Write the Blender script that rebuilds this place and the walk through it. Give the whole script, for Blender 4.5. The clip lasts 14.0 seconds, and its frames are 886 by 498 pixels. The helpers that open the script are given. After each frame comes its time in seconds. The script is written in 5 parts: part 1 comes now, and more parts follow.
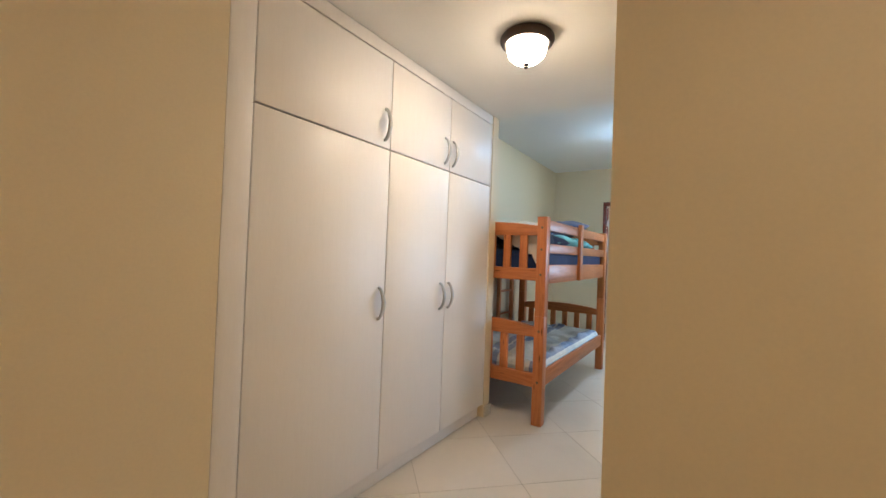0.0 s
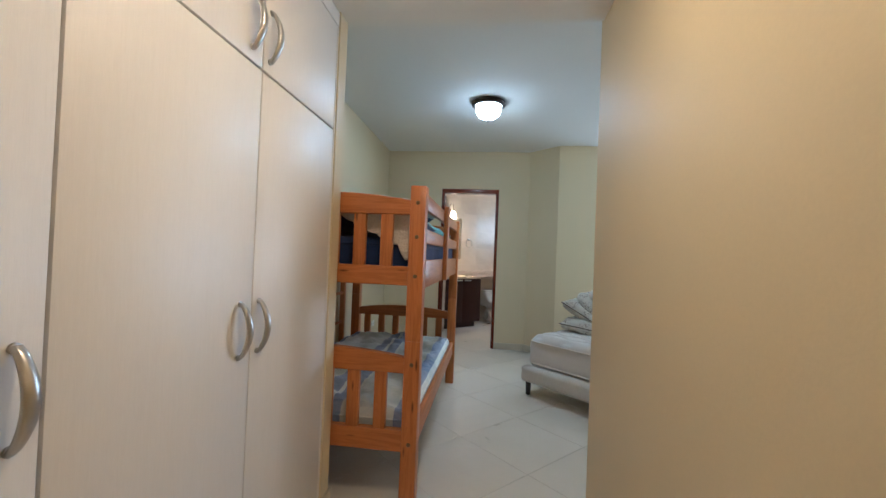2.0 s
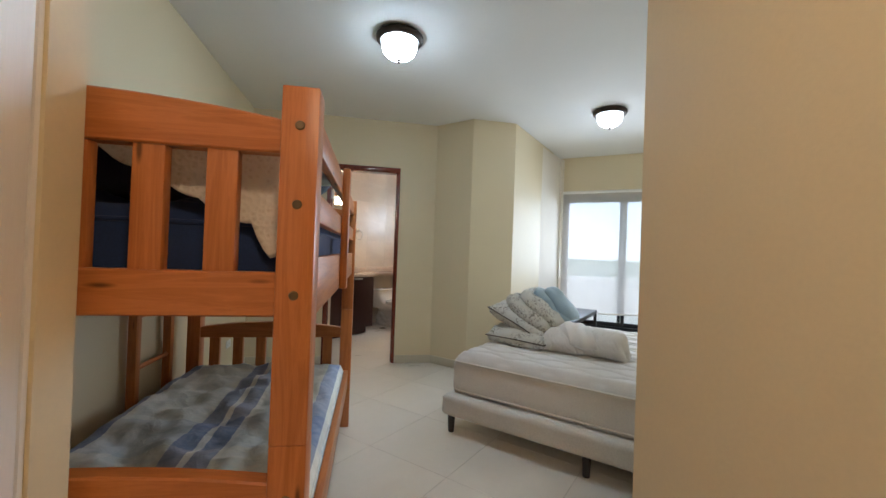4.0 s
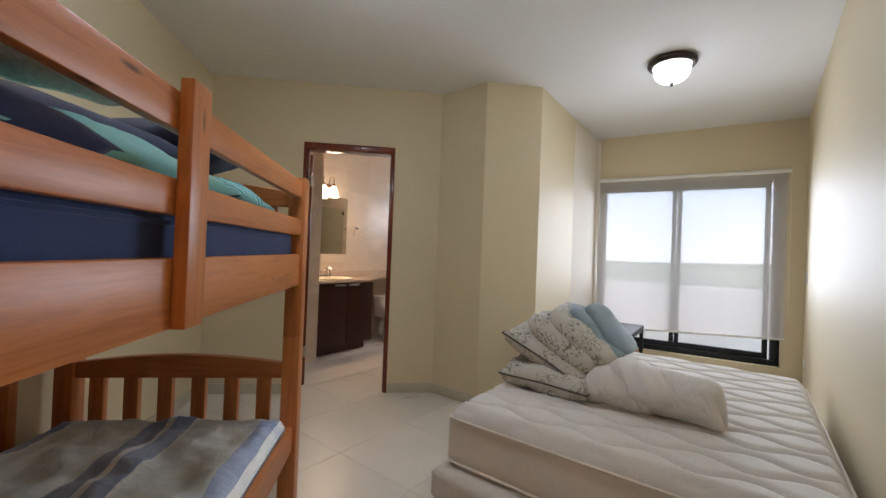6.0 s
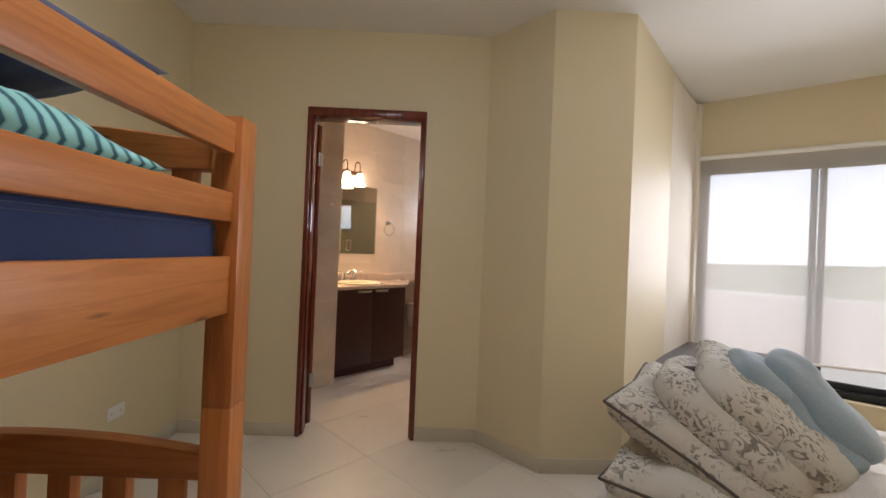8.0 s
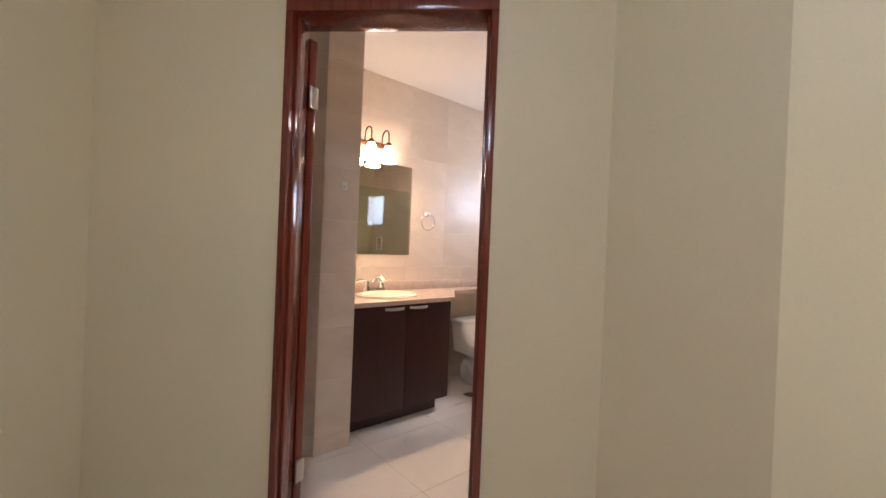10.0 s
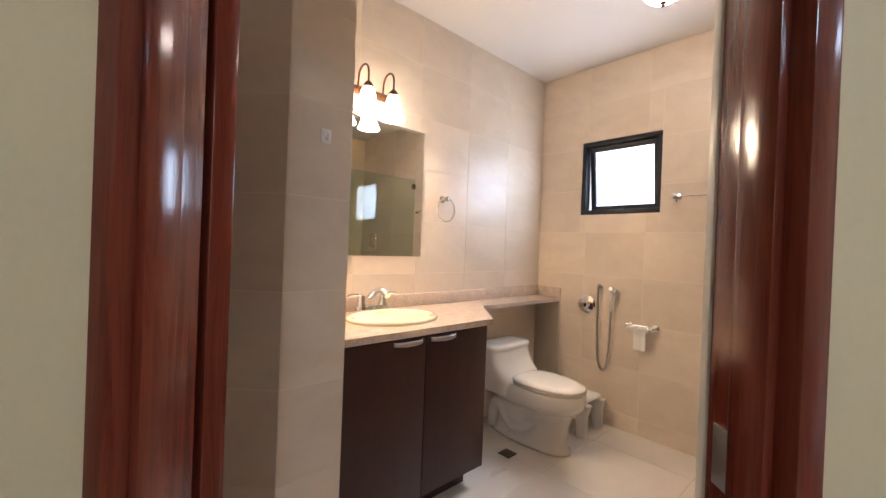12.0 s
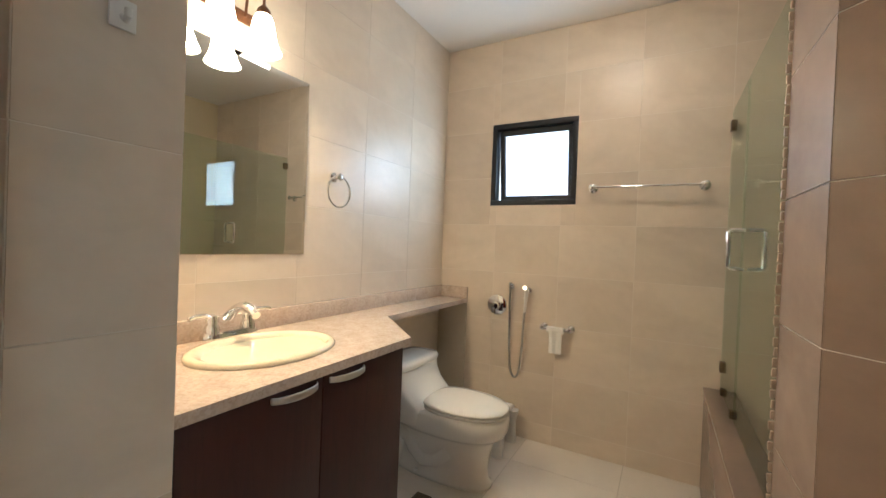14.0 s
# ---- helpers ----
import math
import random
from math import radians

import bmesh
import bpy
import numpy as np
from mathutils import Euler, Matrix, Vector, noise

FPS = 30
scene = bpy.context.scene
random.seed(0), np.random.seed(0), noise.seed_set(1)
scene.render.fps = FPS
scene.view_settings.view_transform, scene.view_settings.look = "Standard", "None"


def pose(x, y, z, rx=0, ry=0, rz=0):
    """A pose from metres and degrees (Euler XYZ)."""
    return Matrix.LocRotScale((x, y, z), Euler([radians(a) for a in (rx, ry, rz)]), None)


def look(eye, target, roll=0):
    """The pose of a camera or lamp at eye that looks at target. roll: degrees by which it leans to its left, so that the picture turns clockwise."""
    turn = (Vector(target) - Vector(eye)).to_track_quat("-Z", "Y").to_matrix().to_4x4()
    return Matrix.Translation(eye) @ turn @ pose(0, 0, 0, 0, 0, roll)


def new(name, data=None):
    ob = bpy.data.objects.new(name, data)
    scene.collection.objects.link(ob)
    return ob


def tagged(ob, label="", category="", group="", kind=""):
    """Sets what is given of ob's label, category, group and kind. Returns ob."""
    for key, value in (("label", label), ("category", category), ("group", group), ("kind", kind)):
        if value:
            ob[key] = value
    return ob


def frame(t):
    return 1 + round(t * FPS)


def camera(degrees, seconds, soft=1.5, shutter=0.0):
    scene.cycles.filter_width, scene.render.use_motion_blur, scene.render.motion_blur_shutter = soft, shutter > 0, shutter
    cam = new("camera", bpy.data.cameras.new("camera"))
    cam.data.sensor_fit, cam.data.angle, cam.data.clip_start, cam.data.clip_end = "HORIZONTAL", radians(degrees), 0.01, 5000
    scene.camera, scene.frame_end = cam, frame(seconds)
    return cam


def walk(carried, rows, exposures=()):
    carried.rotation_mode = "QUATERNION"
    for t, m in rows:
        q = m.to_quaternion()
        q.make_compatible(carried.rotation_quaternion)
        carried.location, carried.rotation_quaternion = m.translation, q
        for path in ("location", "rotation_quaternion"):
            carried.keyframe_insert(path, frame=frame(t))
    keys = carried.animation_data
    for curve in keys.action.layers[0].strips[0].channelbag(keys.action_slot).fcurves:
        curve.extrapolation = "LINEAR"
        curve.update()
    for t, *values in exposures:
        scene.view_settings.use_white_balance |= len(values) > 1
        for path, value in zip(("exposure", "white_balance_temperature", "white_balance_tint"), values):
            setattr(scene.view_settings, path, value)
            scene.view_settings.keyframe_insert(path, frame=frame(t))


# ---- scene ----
# The lens, the walk and the change of exposure on the way
cam = camera(96.3, 14.0)
PATH = [
    (0, (0.094, 0.106, 1.286), (-1.01, 1.773, 1.312), 2.2),
    (0.5, (-0.122, 0.351, 1.282), (-1.055, 2.12, 1.306), 2.3),
    (1, (-0.311, 0.606, 1.285), (-1.022, 2.475, 1.309), 2.3),
    (1.5, (-0.483, 0.853, 1.281), (-0.946, 2.798, 1.307), 2.2),
    (2, (-0.613, 1.133, 1.269), (-0.831, 3.121, 1.297), 2.3),
    (2.5, (-0.721, 1.421, 1.269), (-0.707, 3.42, 1.292), 2.2),
    (3, (-0.8, 1.691, 1.274), (-0.604, 3.681, 1.296), 2.1),
    (3.5, (-0.821, 1.954, 1.273), (-0.507, 3.929, 1.292), 2.2),
    (4, (-0.806, 2.17, 1.258), (-0.432, 4.135, 1.278), 2.1),
    (4.2, (-0.812, 2.276, 1.267), (-0.411, 4.235, 1.28), 1.8),
    (6.3, (-0.442, 3.171, 1.266), (-0.215, 5.158, 1.286), 2.3),
    (6.5, (-0.439, 3.237, 1.264), (-0.229, 5.226, 1.28), 2.4),
    (7, (-0.411, 3.477, 1.263), (-0.244, 5.47, 1.276), 2.4),
    (7.5, (-0.375, 3.721, 1.257), (-0.271, 5.718, 1.267), 2.4),
    (8, (-0.371, 4.01, 1.273), (-0.338, 6.009, 1.281), 2.4),
    (8.5, (-0.365, 4.318, 1.268), (-0.409, 6.318, 1.269), 2.5),
    (8.7, (-0.36, 4.435, 1.272), (-0.438, 6.433, 1.276), 2.5),
    (11, (-0.74, 5.795, 1.284), (-0.903, 7.788, 1.263), 2.3),
    (11.5, (-0.817, 6.036, 1.268), (-0.956, 8.031, 1.255), 2.1),
    (12, (-0.852, 6.234, 1.263), (-0.938, 8.233, 1.252), 2.2),
    (12.5, (-0.892, 6.419, 1.267), (-0.878, 8.419, 1.256), 2.2),
    (13, (-0.927, 6.571, 1.263), (-0.757, 8.564, 1.247), 2.2),
    (13.5, (-0.947, 6.709, 1.264), (-0.598, 8.678, 1.246), 2.3),
    (14, (-0.985, 6.803, 1.266), (-0.438, 8.726, 1.244), 2.3),
]
EXPOSURES = [(0.0, 1.62, 4950, 9), (0.6, 1.40, 4950, 8), (2.5, 1.2, 5050, 8), (4.2, 1.25, 5700, 14), (6.3, 1.0, 6150, 21), (8.7, 1.25, 6700, 25), (10.8, 1.7, 5350, 25), (12.2, 1.62, 5650, 17), (14.0, 1.42, 5350, 6)]
walk(cam, [(t, look(eye, target, roll)) for t, eye, target, roll in PATH], EXPOSURES)

# ---- world and sun ----
world = bpy.data.worlds.new("sky")
world.use_nodes = True
scene.world = world
wn = world.node_tree.nodes
sky = wn.new("ShaderNodeTexSky")
sky.sky_type, sky.sun_disc = "NISHITA", False
sky.sun_elevation, sky.sun_rotation = radians(55), radians(60)
sky.air_density, sky.dust_density, sky.ozone_density = 1.0, 1.0, 1.0
# a bright cloud cover lies over the blue
cloud = wn.new("ShaderNodeTexNoise")
cloud.inputs["Scale"].default_value, cloud.inputs["Detail"].default_value = 3.0, 5.0
cover = wn.new("ShaderNodeMapRange")
cover.inputs["From Min"].default_value, cover.inputs["From Max"].default_value = 0.3, 0.7
cover.inputs["To Min"].default_value, cover.inputs["To Max"].default_value = 0.65, 0.95
veil = wn.new("ShaderNodeMix")
veil.data_type = "RGBA"
veil.inputs[7].default_value = (7.5, 8.0, 8.6, 1)
world.node_tree.links.new(cloud.outputs["Fac"], cover.inputs["Value"])
world.node_tree.links.new(cover.outputs[0], veil.inputs[0])
world.node_tree.links.new(sky.outputs[0], veil.inputs[6])
world.node_tree.links.new(veil.outputs[2], wn["Background"].inputs[0])
wn["Background"].inputs[1].default_value = 0.15
sun = new("sun", bpy.data.lights.new("sun", "SUN"))
sun.data.energy, sun.data.angle, sun.data.color = 1.0, radians(14), (1.0, 0.95, 0.88)
sun.matrix_world = look((20, 16, 30), (0, 0, 0))

# daylight that the overcast sky sends in through the windows
for name, m, w, h, watts, spread in (
    ("daylight_bedroom", pose(1.97, 7.64, 0, 0, 0, -38) @ pose(0.90, -0.090, 1.52, 84, 0, 180), 1.70, 1.10, 10.5, 125),
    ("daylight_bath", pose(-0.18, 9.65, 0, 0, 0, 315) @ pose(0.656, -0.004, 1.83, 90, 0, 180), 0.48, 0.46, 3.0, 180),
):
    lamp = new(name, bpy.data.lights.new(name, "AREA"))
    lamp.data.shape, lamp.data.size, lamp.data.size_y = "RECTANGLE", w, h
    lamp.data.energy, lamp.data.color = watts, (0.82, 0.93, 1.0)
    lamp.data.spread = radians(spread)
    lamp.matrix_world = m

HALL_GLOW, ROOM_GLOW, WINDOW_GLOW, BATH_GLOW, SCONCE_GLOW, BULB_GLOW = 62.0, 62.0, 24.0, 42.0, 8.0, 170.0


# ---- materials ----
class Nodes:
    """A node material under construction."""

    def __init__(self, name):
        self.mat = bpy.data.materials.new(name)
        self.mat.use_nodes = True
        self.tree = self.mat.node_tree
        self.bsdf = self.tree.nodes["Principled BSDF"]
        self.coord = self.tree.nodes.new("ShaderNodeTexCoord").outputs["Object"]

    def node(self, kind, operation=None, data_type=None, blend_type=None):
        n = self.tree.nodes.new(kind)
        if operation:
            n.operation = operation
        if data_type:
            n.data_type = data_type
        if blend_type:
            n.blend_type = blend_type
        return n

    def link(self, a, b):
        self.tree.links.new(a, b)

    def mapped(self, scale):
        m = self.node("ShaderNodeMapping")
        m.inputs["Scale"].default_value = scale
        self.link(self.coord, m.inputs["Vector"])
        return m.outputs[0]

    def noise(self, scale, detail=4.0, stretch=(1, 1, 1), rough=0.55, distort=0.0):
        n = self.node("ShaderNodeTexNoise")
        n.inputs["Scale"].default_value, n.inputs["Detail"].default_value = scale, detail
        n.inputs["Roughness"].default_value, n.inputs["Distortion"].default_value = rough, distort
        self.link(self.mapped(stretch), n.inputs["Vector"])
        return n.outputs["Fac"]

    def ramp(self, fac, stops, constant=False):
        r = self.node("ShaderNodeValToRGB")
        if constant:
            r.color_ramp.interpolation = "CONSTANT"
        e = r.color_ramp.elements
        while len(e) < len(stops):
            e.new(0.5)
        for k, (p, c) in enumerate(stops):
            e[k].position = p
            e[k].color = (*c, 1)
        self.link(fac, r.inputs[0])
        return r.outputs[0]

    def mix(self, a, b, fac, blend="MIX"):
        m = self.node("ShaderNodeMix", data_type="RGBA", blend_type=blend)
        for socket, value in ((m.inputs[0], fac), (m.inputs[6], a), (m.inputs[7], b)):
            if isinstance(value, (int, float)):
                socket.default_value = value
            elif isinstance(value, tuple):
                socket.default_value = (*value, 1)
            else:
                self.link(value, socket)
        return m.outputs[2]

    def colour(self, c):
        if isinstance(c, tuple):
            self.bsdf.inputs["Base Color"].default_value = (*c, 1)
        else:
            self.link(c, self.bsdf.inputs["Base Color"])

    def gloss(self, rough, metal=0.0, vary=None):
        self.bsdf.inputs["Metallic"].default_value = metal
        self.bsdf.inputs["Roughness"].default_value = rough
        if vary is not None:
            m = self.node("ShaderNodeMapRange")
            m.inputs["To Min"].default_value, m.inputs["To Max"].default_value = rough * 0.75, rough * 1.3
            self.link(vary, m.inputs["Value"])
            self.link(m.outputs[0], self.bsdf.inputs["Roughness"])

    def bump(self, height, strength, distance=0.01):
        b = self.node("ShaderNodeBump")
        b.inputs["Strength"].default_value, b.inputs["Distance"].default_value = strength, distance
        self.link(height, b.inputs["Height"])
        self.link(b.outputs[0], self.bsdf.inputs["Normal"])


def scaled(c, f):
    return tuple(min(1.0, v * f) for v in c)


def plain(name, c, rough=0.5, metal=0.0, spread=0.08, grain=40.0, relief=0.1, broad=2.0):
    """Paint, plastic, metal: a colour that varies at two scales, with fine relief."""
    n = Nodes(name)
    a, b = n.noise(broad, 3), n.noise(grain, 4)
    base = n.ramp(a, [(0.3, scaled(c, 1 - spread)), (0.7, scaled(c, 1 + spread))])
    n.colour(n.mix(base, n.ramp(b, [(0.35, scaled(c, 1 - spread)), (0.65, scaled(c, 1 + spread))]), 0.4))
    n.gloss(rough, metal, b)
    if relief:
        n.bump(b, relief, 0.004)
    return n.mat


def wood(name, dark, light, stretch, rough=0.35, knots=True):
    """Planed wood whose grain runs along the axis of small stretch."""
    n = Nodes(name)
    rings = n.noise(7.0, 6, stretch, 0.6, 1.2)
    fine = n.noise(60.0, 5, stretch, 0.6)
    mid = tuple((p + q) / 2 for p, q in zip(dark, light))
    base = n.ramp(rings, [(0.32, dark), (0.46, mid), (0.55, light), (0.7, mid)])
    c = n.mix(base, n.ramp(fine, [(0.3, scaled(dark, 0.85)), (0.7, scaled(light, 1.05))]), 0.18)
    if knots:
        v = n.node("ShaderNodeTexVoronoi")
        v.inputs["Scale"].default_value = 5.5
        n.link(n.mapped(tuple(0.45 + 0.55 * s for s in stretch)), v.inputs["Vector"])
        c = n.mix(scaled(dark, 0.35), c, n.ramp(v.outputs["Distance"], [(0.05, (0, 0, 0)), (0.13, (1, 1, 1))]))
    n.colour(c)
    n.gloss(rough, 0.0, fine)
    n.bump(fine, 0.12, 0.002)
    return n.mat


def fabric(name, c, spread=0.12, weave=260.0, broad=5.0, sheen=0.2, rough=0.9):
    n = Nodes(name)
    a, b = n.noise(broad, 4), n.noise(weave, 2)
    n.colour(n.mix(n.ramp(a, [(0.3, scaled(c, 1 - spread)), (0.7, scaled(c, 1 + spread))]), n.ramp(b, [(0.3, scaled(c, 0.75)), (0.7, scaled(c, 1.2))]), 0.35))
    n.gloss(rough)
    n.bsdf.inputs["Sheen Weight"].default_value = sheen
    n.bump(n.mix(a, b, 0.4), 0.25, 0.004)
    return n.mat


def glowing(name, c, strength, low=None, high=None):
    """Frosted glass with a lamp inside; between the heights low and high the glow fades to a faint rim."""
    n = Nodes(name)
    n.colour((0.9, 0.88, 0.84))
    n.gloss(0.3)
    n.bsdf.inputs["Emission Color"].default_value = (*c, 1)
    n.bsdf.inputs["Emission Strength"].default_value = strength
    if low is not None:
        sep = n.node("ShaderNodeSeparateXYZ")
        n.link(n.coord, sep.inputs[0])
        k = n.node("ShaderNodeMapRange")
        k.inputs["From Min"].default_value, k.inputs["From Max"].default_value = low, high
        k.inputs["To Min"].default_value, k.inputs["To Max"].default_value = strength, strength * 0.07
        n.link(sep.outputs["Z"], k.inputs["Value"])
        n.link(k.outputs[0], n.bsdf.inputs["Emission Strength"])
    return n.mat


def stone_tile(name, light, dark, rough, veins=1.0):
    """Glazed tile with drifting clouds; each piece has a slight tone of its own."""
    n = Nodes(name)
    info = n.node("ShaderNodeObjectInfo")
    shift = n.node("ShaderNodeVectorMath", operation="SCALE")
    comb = n.node("ShaderNodeCombineXYZ")
    for k in range(3):
        n.link(info.outputs["Random"], comb.inputs[k])
    n.link(comb.outputs[0], shift.inputs[0])
    shift.inputs["Scale"].default_value = 9.0
    add = n.node("ShaderNodeVectorMath", operation="ADD")
    n.link(n.coord, add.inputs[0])
    n.link(shift.outputs[0], add.inputs[1])
    n.coord = add.outputs[0]
    a = n.noise(2.6 * veins, 5, (0.7, 0.7, 1.4), 0.55, 0.8)
    b = n.noise(24.0, 5)
    c = n.mix(n.ramp(a, [(0.3, dark), (0.62, light)]), n.ramp(b, [(0.3, scaled(dark, 0.96)), (0.7, scaled(light, 1.03))]), 0.15)
    tone = n.node("ShaderNodeMapRange")
    tone.inputs["To Min"].default_value, tone.inputs["To Max"].default_value = 0.965, 1.03
    n.link(info.outputs["Random"], tone.inputs["Value"])
    n.colour(n.mix(c, tone.outputs[0], 1.0, "MULTIPLY"))
    n.gloss(rough, 0.0, a)
    n.bump(a, 0.02, 0.004)
    return n.mat


CREAM = (0.69, 0.585, 0.385)
M = {}
M["wall"] = plain("cream_wall_paint", CREAM, 0.55, 0, 0.035, 90, 0.12, 0.8)
M["ceiling"] = plain("white_ceiling_paint", (0.82, 0.81, 0.78), 0.8, 0, 0.02, 70, 0.08)
M["bath_ceiling"] = plain("bath_ceiling_paint", (0.8, 0.76, 0.7), 0.6, 0, 0.02, 70, 0.05)
M["floor_tile"] = stone_tile("pale_floor_tile", (0.72, 0.66, 0.57), (0.67, 0.61, 0.52), 0.30)
M["grout"] = plain("grout", (0.50, 0.45, 0.38), 0.9, 0, 0.1, 60, 0.2)
M["wall_tile"] = stone_tile("beige_wall_tile", (0.74, 0.64, 0.515), (0.625, 0.53, 0.415), 0.36)
M["wall_grout"] = plain("pale_grout", (0.79, 0.72, 0.62), 0.9, 0, 0.05, 60, 0.15)
M["pier_tile"] = stone_tile("brown_pier_tile", (0.33, 0.24, 0.185), (0.25, 0.18, 0.135), 0.24)
M["base"] = stone_tile("beige_baseboard_tile", (0.58, 0.52, 0.40), (0.52, 0.46, 0.35), 0.3)
M["laminate"] = wood("white_ash_laminate", (0.790, 0.755, 0.720), (0.808, 0.776, 0.744), (9, 9, 0.5), 0.40, False)
# dark brown that paints in the shade of door gaps and socket slots
M["gap"] = plain("gap_shade", (0.10, 0.08, 0.06), 0.9, 0, 0.1)
M["nickel"] = plain("brushed_nickel", (0.50, 0.49, 0.47), 0.32, 1.0, 0.06, 120, 0.05)
M["chrome"] = plain("polished_chrome", (0.78, 0.78, 0.78), 0.06, 1.0, 0.02, 60, 0.0)
M["bronze"] = plain("dark_bronze", (0.045, 0.03, 0.022), 0.4, 0.6, 0.2, 60, 0.1)
M["rust"] = plain("antique_bronze", (0.16, 0.07, 0.03), 0.38, 0.7, 0.25, 60, 0.1)
PD, PL = (0.40, 0.122, 0.026), (0.56, 0.200, 0.054)
M["pine_x"] = wood("pine_across", PD, PL, (0.35, 5, 5))
M["pine_y"] = wood("pine_along", PD, PL, (5, 0.35, 5))
M["pine_z"] = wood("pine_upright", PD, PL, (5, 5, 0.35))
M["bolt"] = plain("bolt_steel", (0.20, 0.15, 0.09), 0.45, 0.9)
M["mahogany"] = wood("mahogany_varnish", (0.10, 0.017, 0.009), (0.18, 0.034, 0.018), (6, 6, 0.4), 0.13, False)
M["curb_stone"] = stone_tile("brown_curb_stone", (0.21, 0.145, 0.10), (0.13, 0.085, 0.06), 0.30)
M["piping"] = plain("brown_piping", (0.10, 0.08, 0.068), 0.85, 0, 0.1, 80, 0.1)
M["espresso"] = wood("espresso_veneer", (0.026, 0.006, 0.005), (0.042, 0.010, 0.008), (6, 6, 0.5), 0.42, False)
M["porcelain"] = plain("white_porcelain", (0.80, 0.76, 0.68), 0.07, 0, 0.015, 20, 0.0)
M["basin"] = plain("cream_porcelain", (0.80, 0.70, 0.50), 0.08, 0, 0.015, 20, 0.0)
M["plastic"] = plain("white_plastic", (0.80, 0.78, 0.73), 0.35, 0, 0.02, 60, 0.03)
M["paper"] = plain("tissue_paper", (0.85, 0.83, 0.78), 0.95, 0, 0.03, 80, 0.2)
M["black_metal"] = plain("black_powder_coat", (0.018, 0.018, 0.020), 0.4, 0.2, 0.2, 90, 0.15)
M["alu"] = plain("black_aluminium", (0.022, 0.024, 0.028), 0.35, 0.5, 0.15, 70, 0.05)
M["desk"] = plain("grey_laminate_top", (0.085, 0.085, 0.09), 0.42, 0, 0.08, 80, 0.05)
M["parapet"] = plain("white_render", (0.80, 0.79, 0.76), 0.85, 0, 0.04, 30, 0.3)
M["outdoor_floor"] = plain("balcony_tile", (0.5, 0.47, 0.42), 0.7, 0, 0.08)
M["navy"] = fabric("navy_cotton", (0.014, 0.021, 0.068), 0.2, 180, 4)
M["blue_sheet"] = fabric("blue_sheet_cotton", (0.020, 0.046, 0.150), 0.25, 180, 4)
M["teal"] = fabric("teal_cotton", (0.20, 0.48, 0.44), 0.1, 220, 4)
M["slate_blue"] = fabric("slate_blue_blanket", (0.27, 0.36, 0.42), 0.16, 200, 7, 0.4)
M["white_fleece"] = fabric("white_fleece", (0.70, 0.65, 0.60), 0.05, 220, 6, 0.4)
M["ticking"] = fabric("white_mattress_cloth", (0.72, 0.68, 0.63), 0.05, 220, 3)
M["side_cloth"] = fabric("cream_border_cloth", (0.74, 0.68, 0.59), 0.06, 160, 3)
M["box_cloth"] = fabric("grey_box_cloth", (0.66, 0.62, 0.56), 0.06, 140, 3)
M["soap_black"] = plain("dark_leg_wood", (0.03, 0.022, 0.018), 0.4, 0, 0.2)
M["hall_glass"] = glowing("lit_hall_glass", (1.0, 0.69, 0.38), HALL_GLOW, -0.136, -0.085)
M["room_glass"] = glowing("lit_room_glass", (0.80, 0.96, 1.0), ROOM_GLOW, -0.158, -0.095)
M["window_glass_bowl"] = glowing("lit_window_side_glass", (0.86, 0.95, 1.0), WINDOW_GLOW, -0.158, -0.095)
M["bath_glass"] = glowing("lit_bath_glass", (1.0, 0.77, 0.55), BATH_GLOW, -0.138, -0.095)
M["sconce_glass"] = glowing("lit_sconce_glass", (1.0, 0.76, 0.48), SCONCE_GLOW)
M["bulb"] = glowing("lit_bulb_glass", (1.0, 0.70, 0.38), BULB_GLOW)


def counter_stone():
    n = Nodes("beige_quartz_counter")
    v = n.node("ShaderNodeTexVoronoi")
    v.inputs["Scale"].default_value = 130.0
    n.link(n.coord, v.inputs["Vector"])
    a = n.noise(18, 5)
    c = n.mix(n.ramp(a, [(0.3, (0.50, 0.39, 0.30)), (0.7, (0.64, 0.53, 0.43))]), n.ramp(v.outputs["Color"], [(0.2, (0.36, 0.26, 0.19)), (0.5, (0.60, 0.49, 0.39)), (0.85, (0.74, 0.66, 0.57))]), 0.22)
    n.colour(c)
    n.gloss(0.12, 0, a)
    return n.mat


def mirror_glass():
    n = Nodes("mirror_silver")
    n.colour((0.86, 0.87, 0.84))
    n.gloss(0.01, 1.0)
    return n.mat


def clear_glass(name, tint, rough=0.0, through=0.92):
    """A pane: mostly clear, with a glossy skin."""
    n = Nodes(name)
    t = n.node("ShaderNodeBsdfTransparent")
    t.inputs[0].default_value = (*tint, 1)
    g = n.node("ShaderNodeBsdfGlossy")
    g.inputs["Roughness"].default_value = rough
    f = n.node("ShaderNodeLayerWeight")
    f.inputs["Blend"].default_value = 0.12
    k = n.node("ShaderNodeMapRange")
    k.inputs["To Min"].default_value, k.inputs["To Max"].default_value = 0.03, 0.32
    n.link(f.outputs["Facing"], k.inputs["Value"])
    m = n.node("ShaderNodeMixShader")
    n.link(k.outputs[0], m.inputs[0])
    n.link(t.outputs[0], m.inputs[1])
    n.link(g.outputs[0], m.inputs[2])
    n.link(m.outputs[0], n.tree.nodes["Material Output"].inputs[0])
    return n.mat


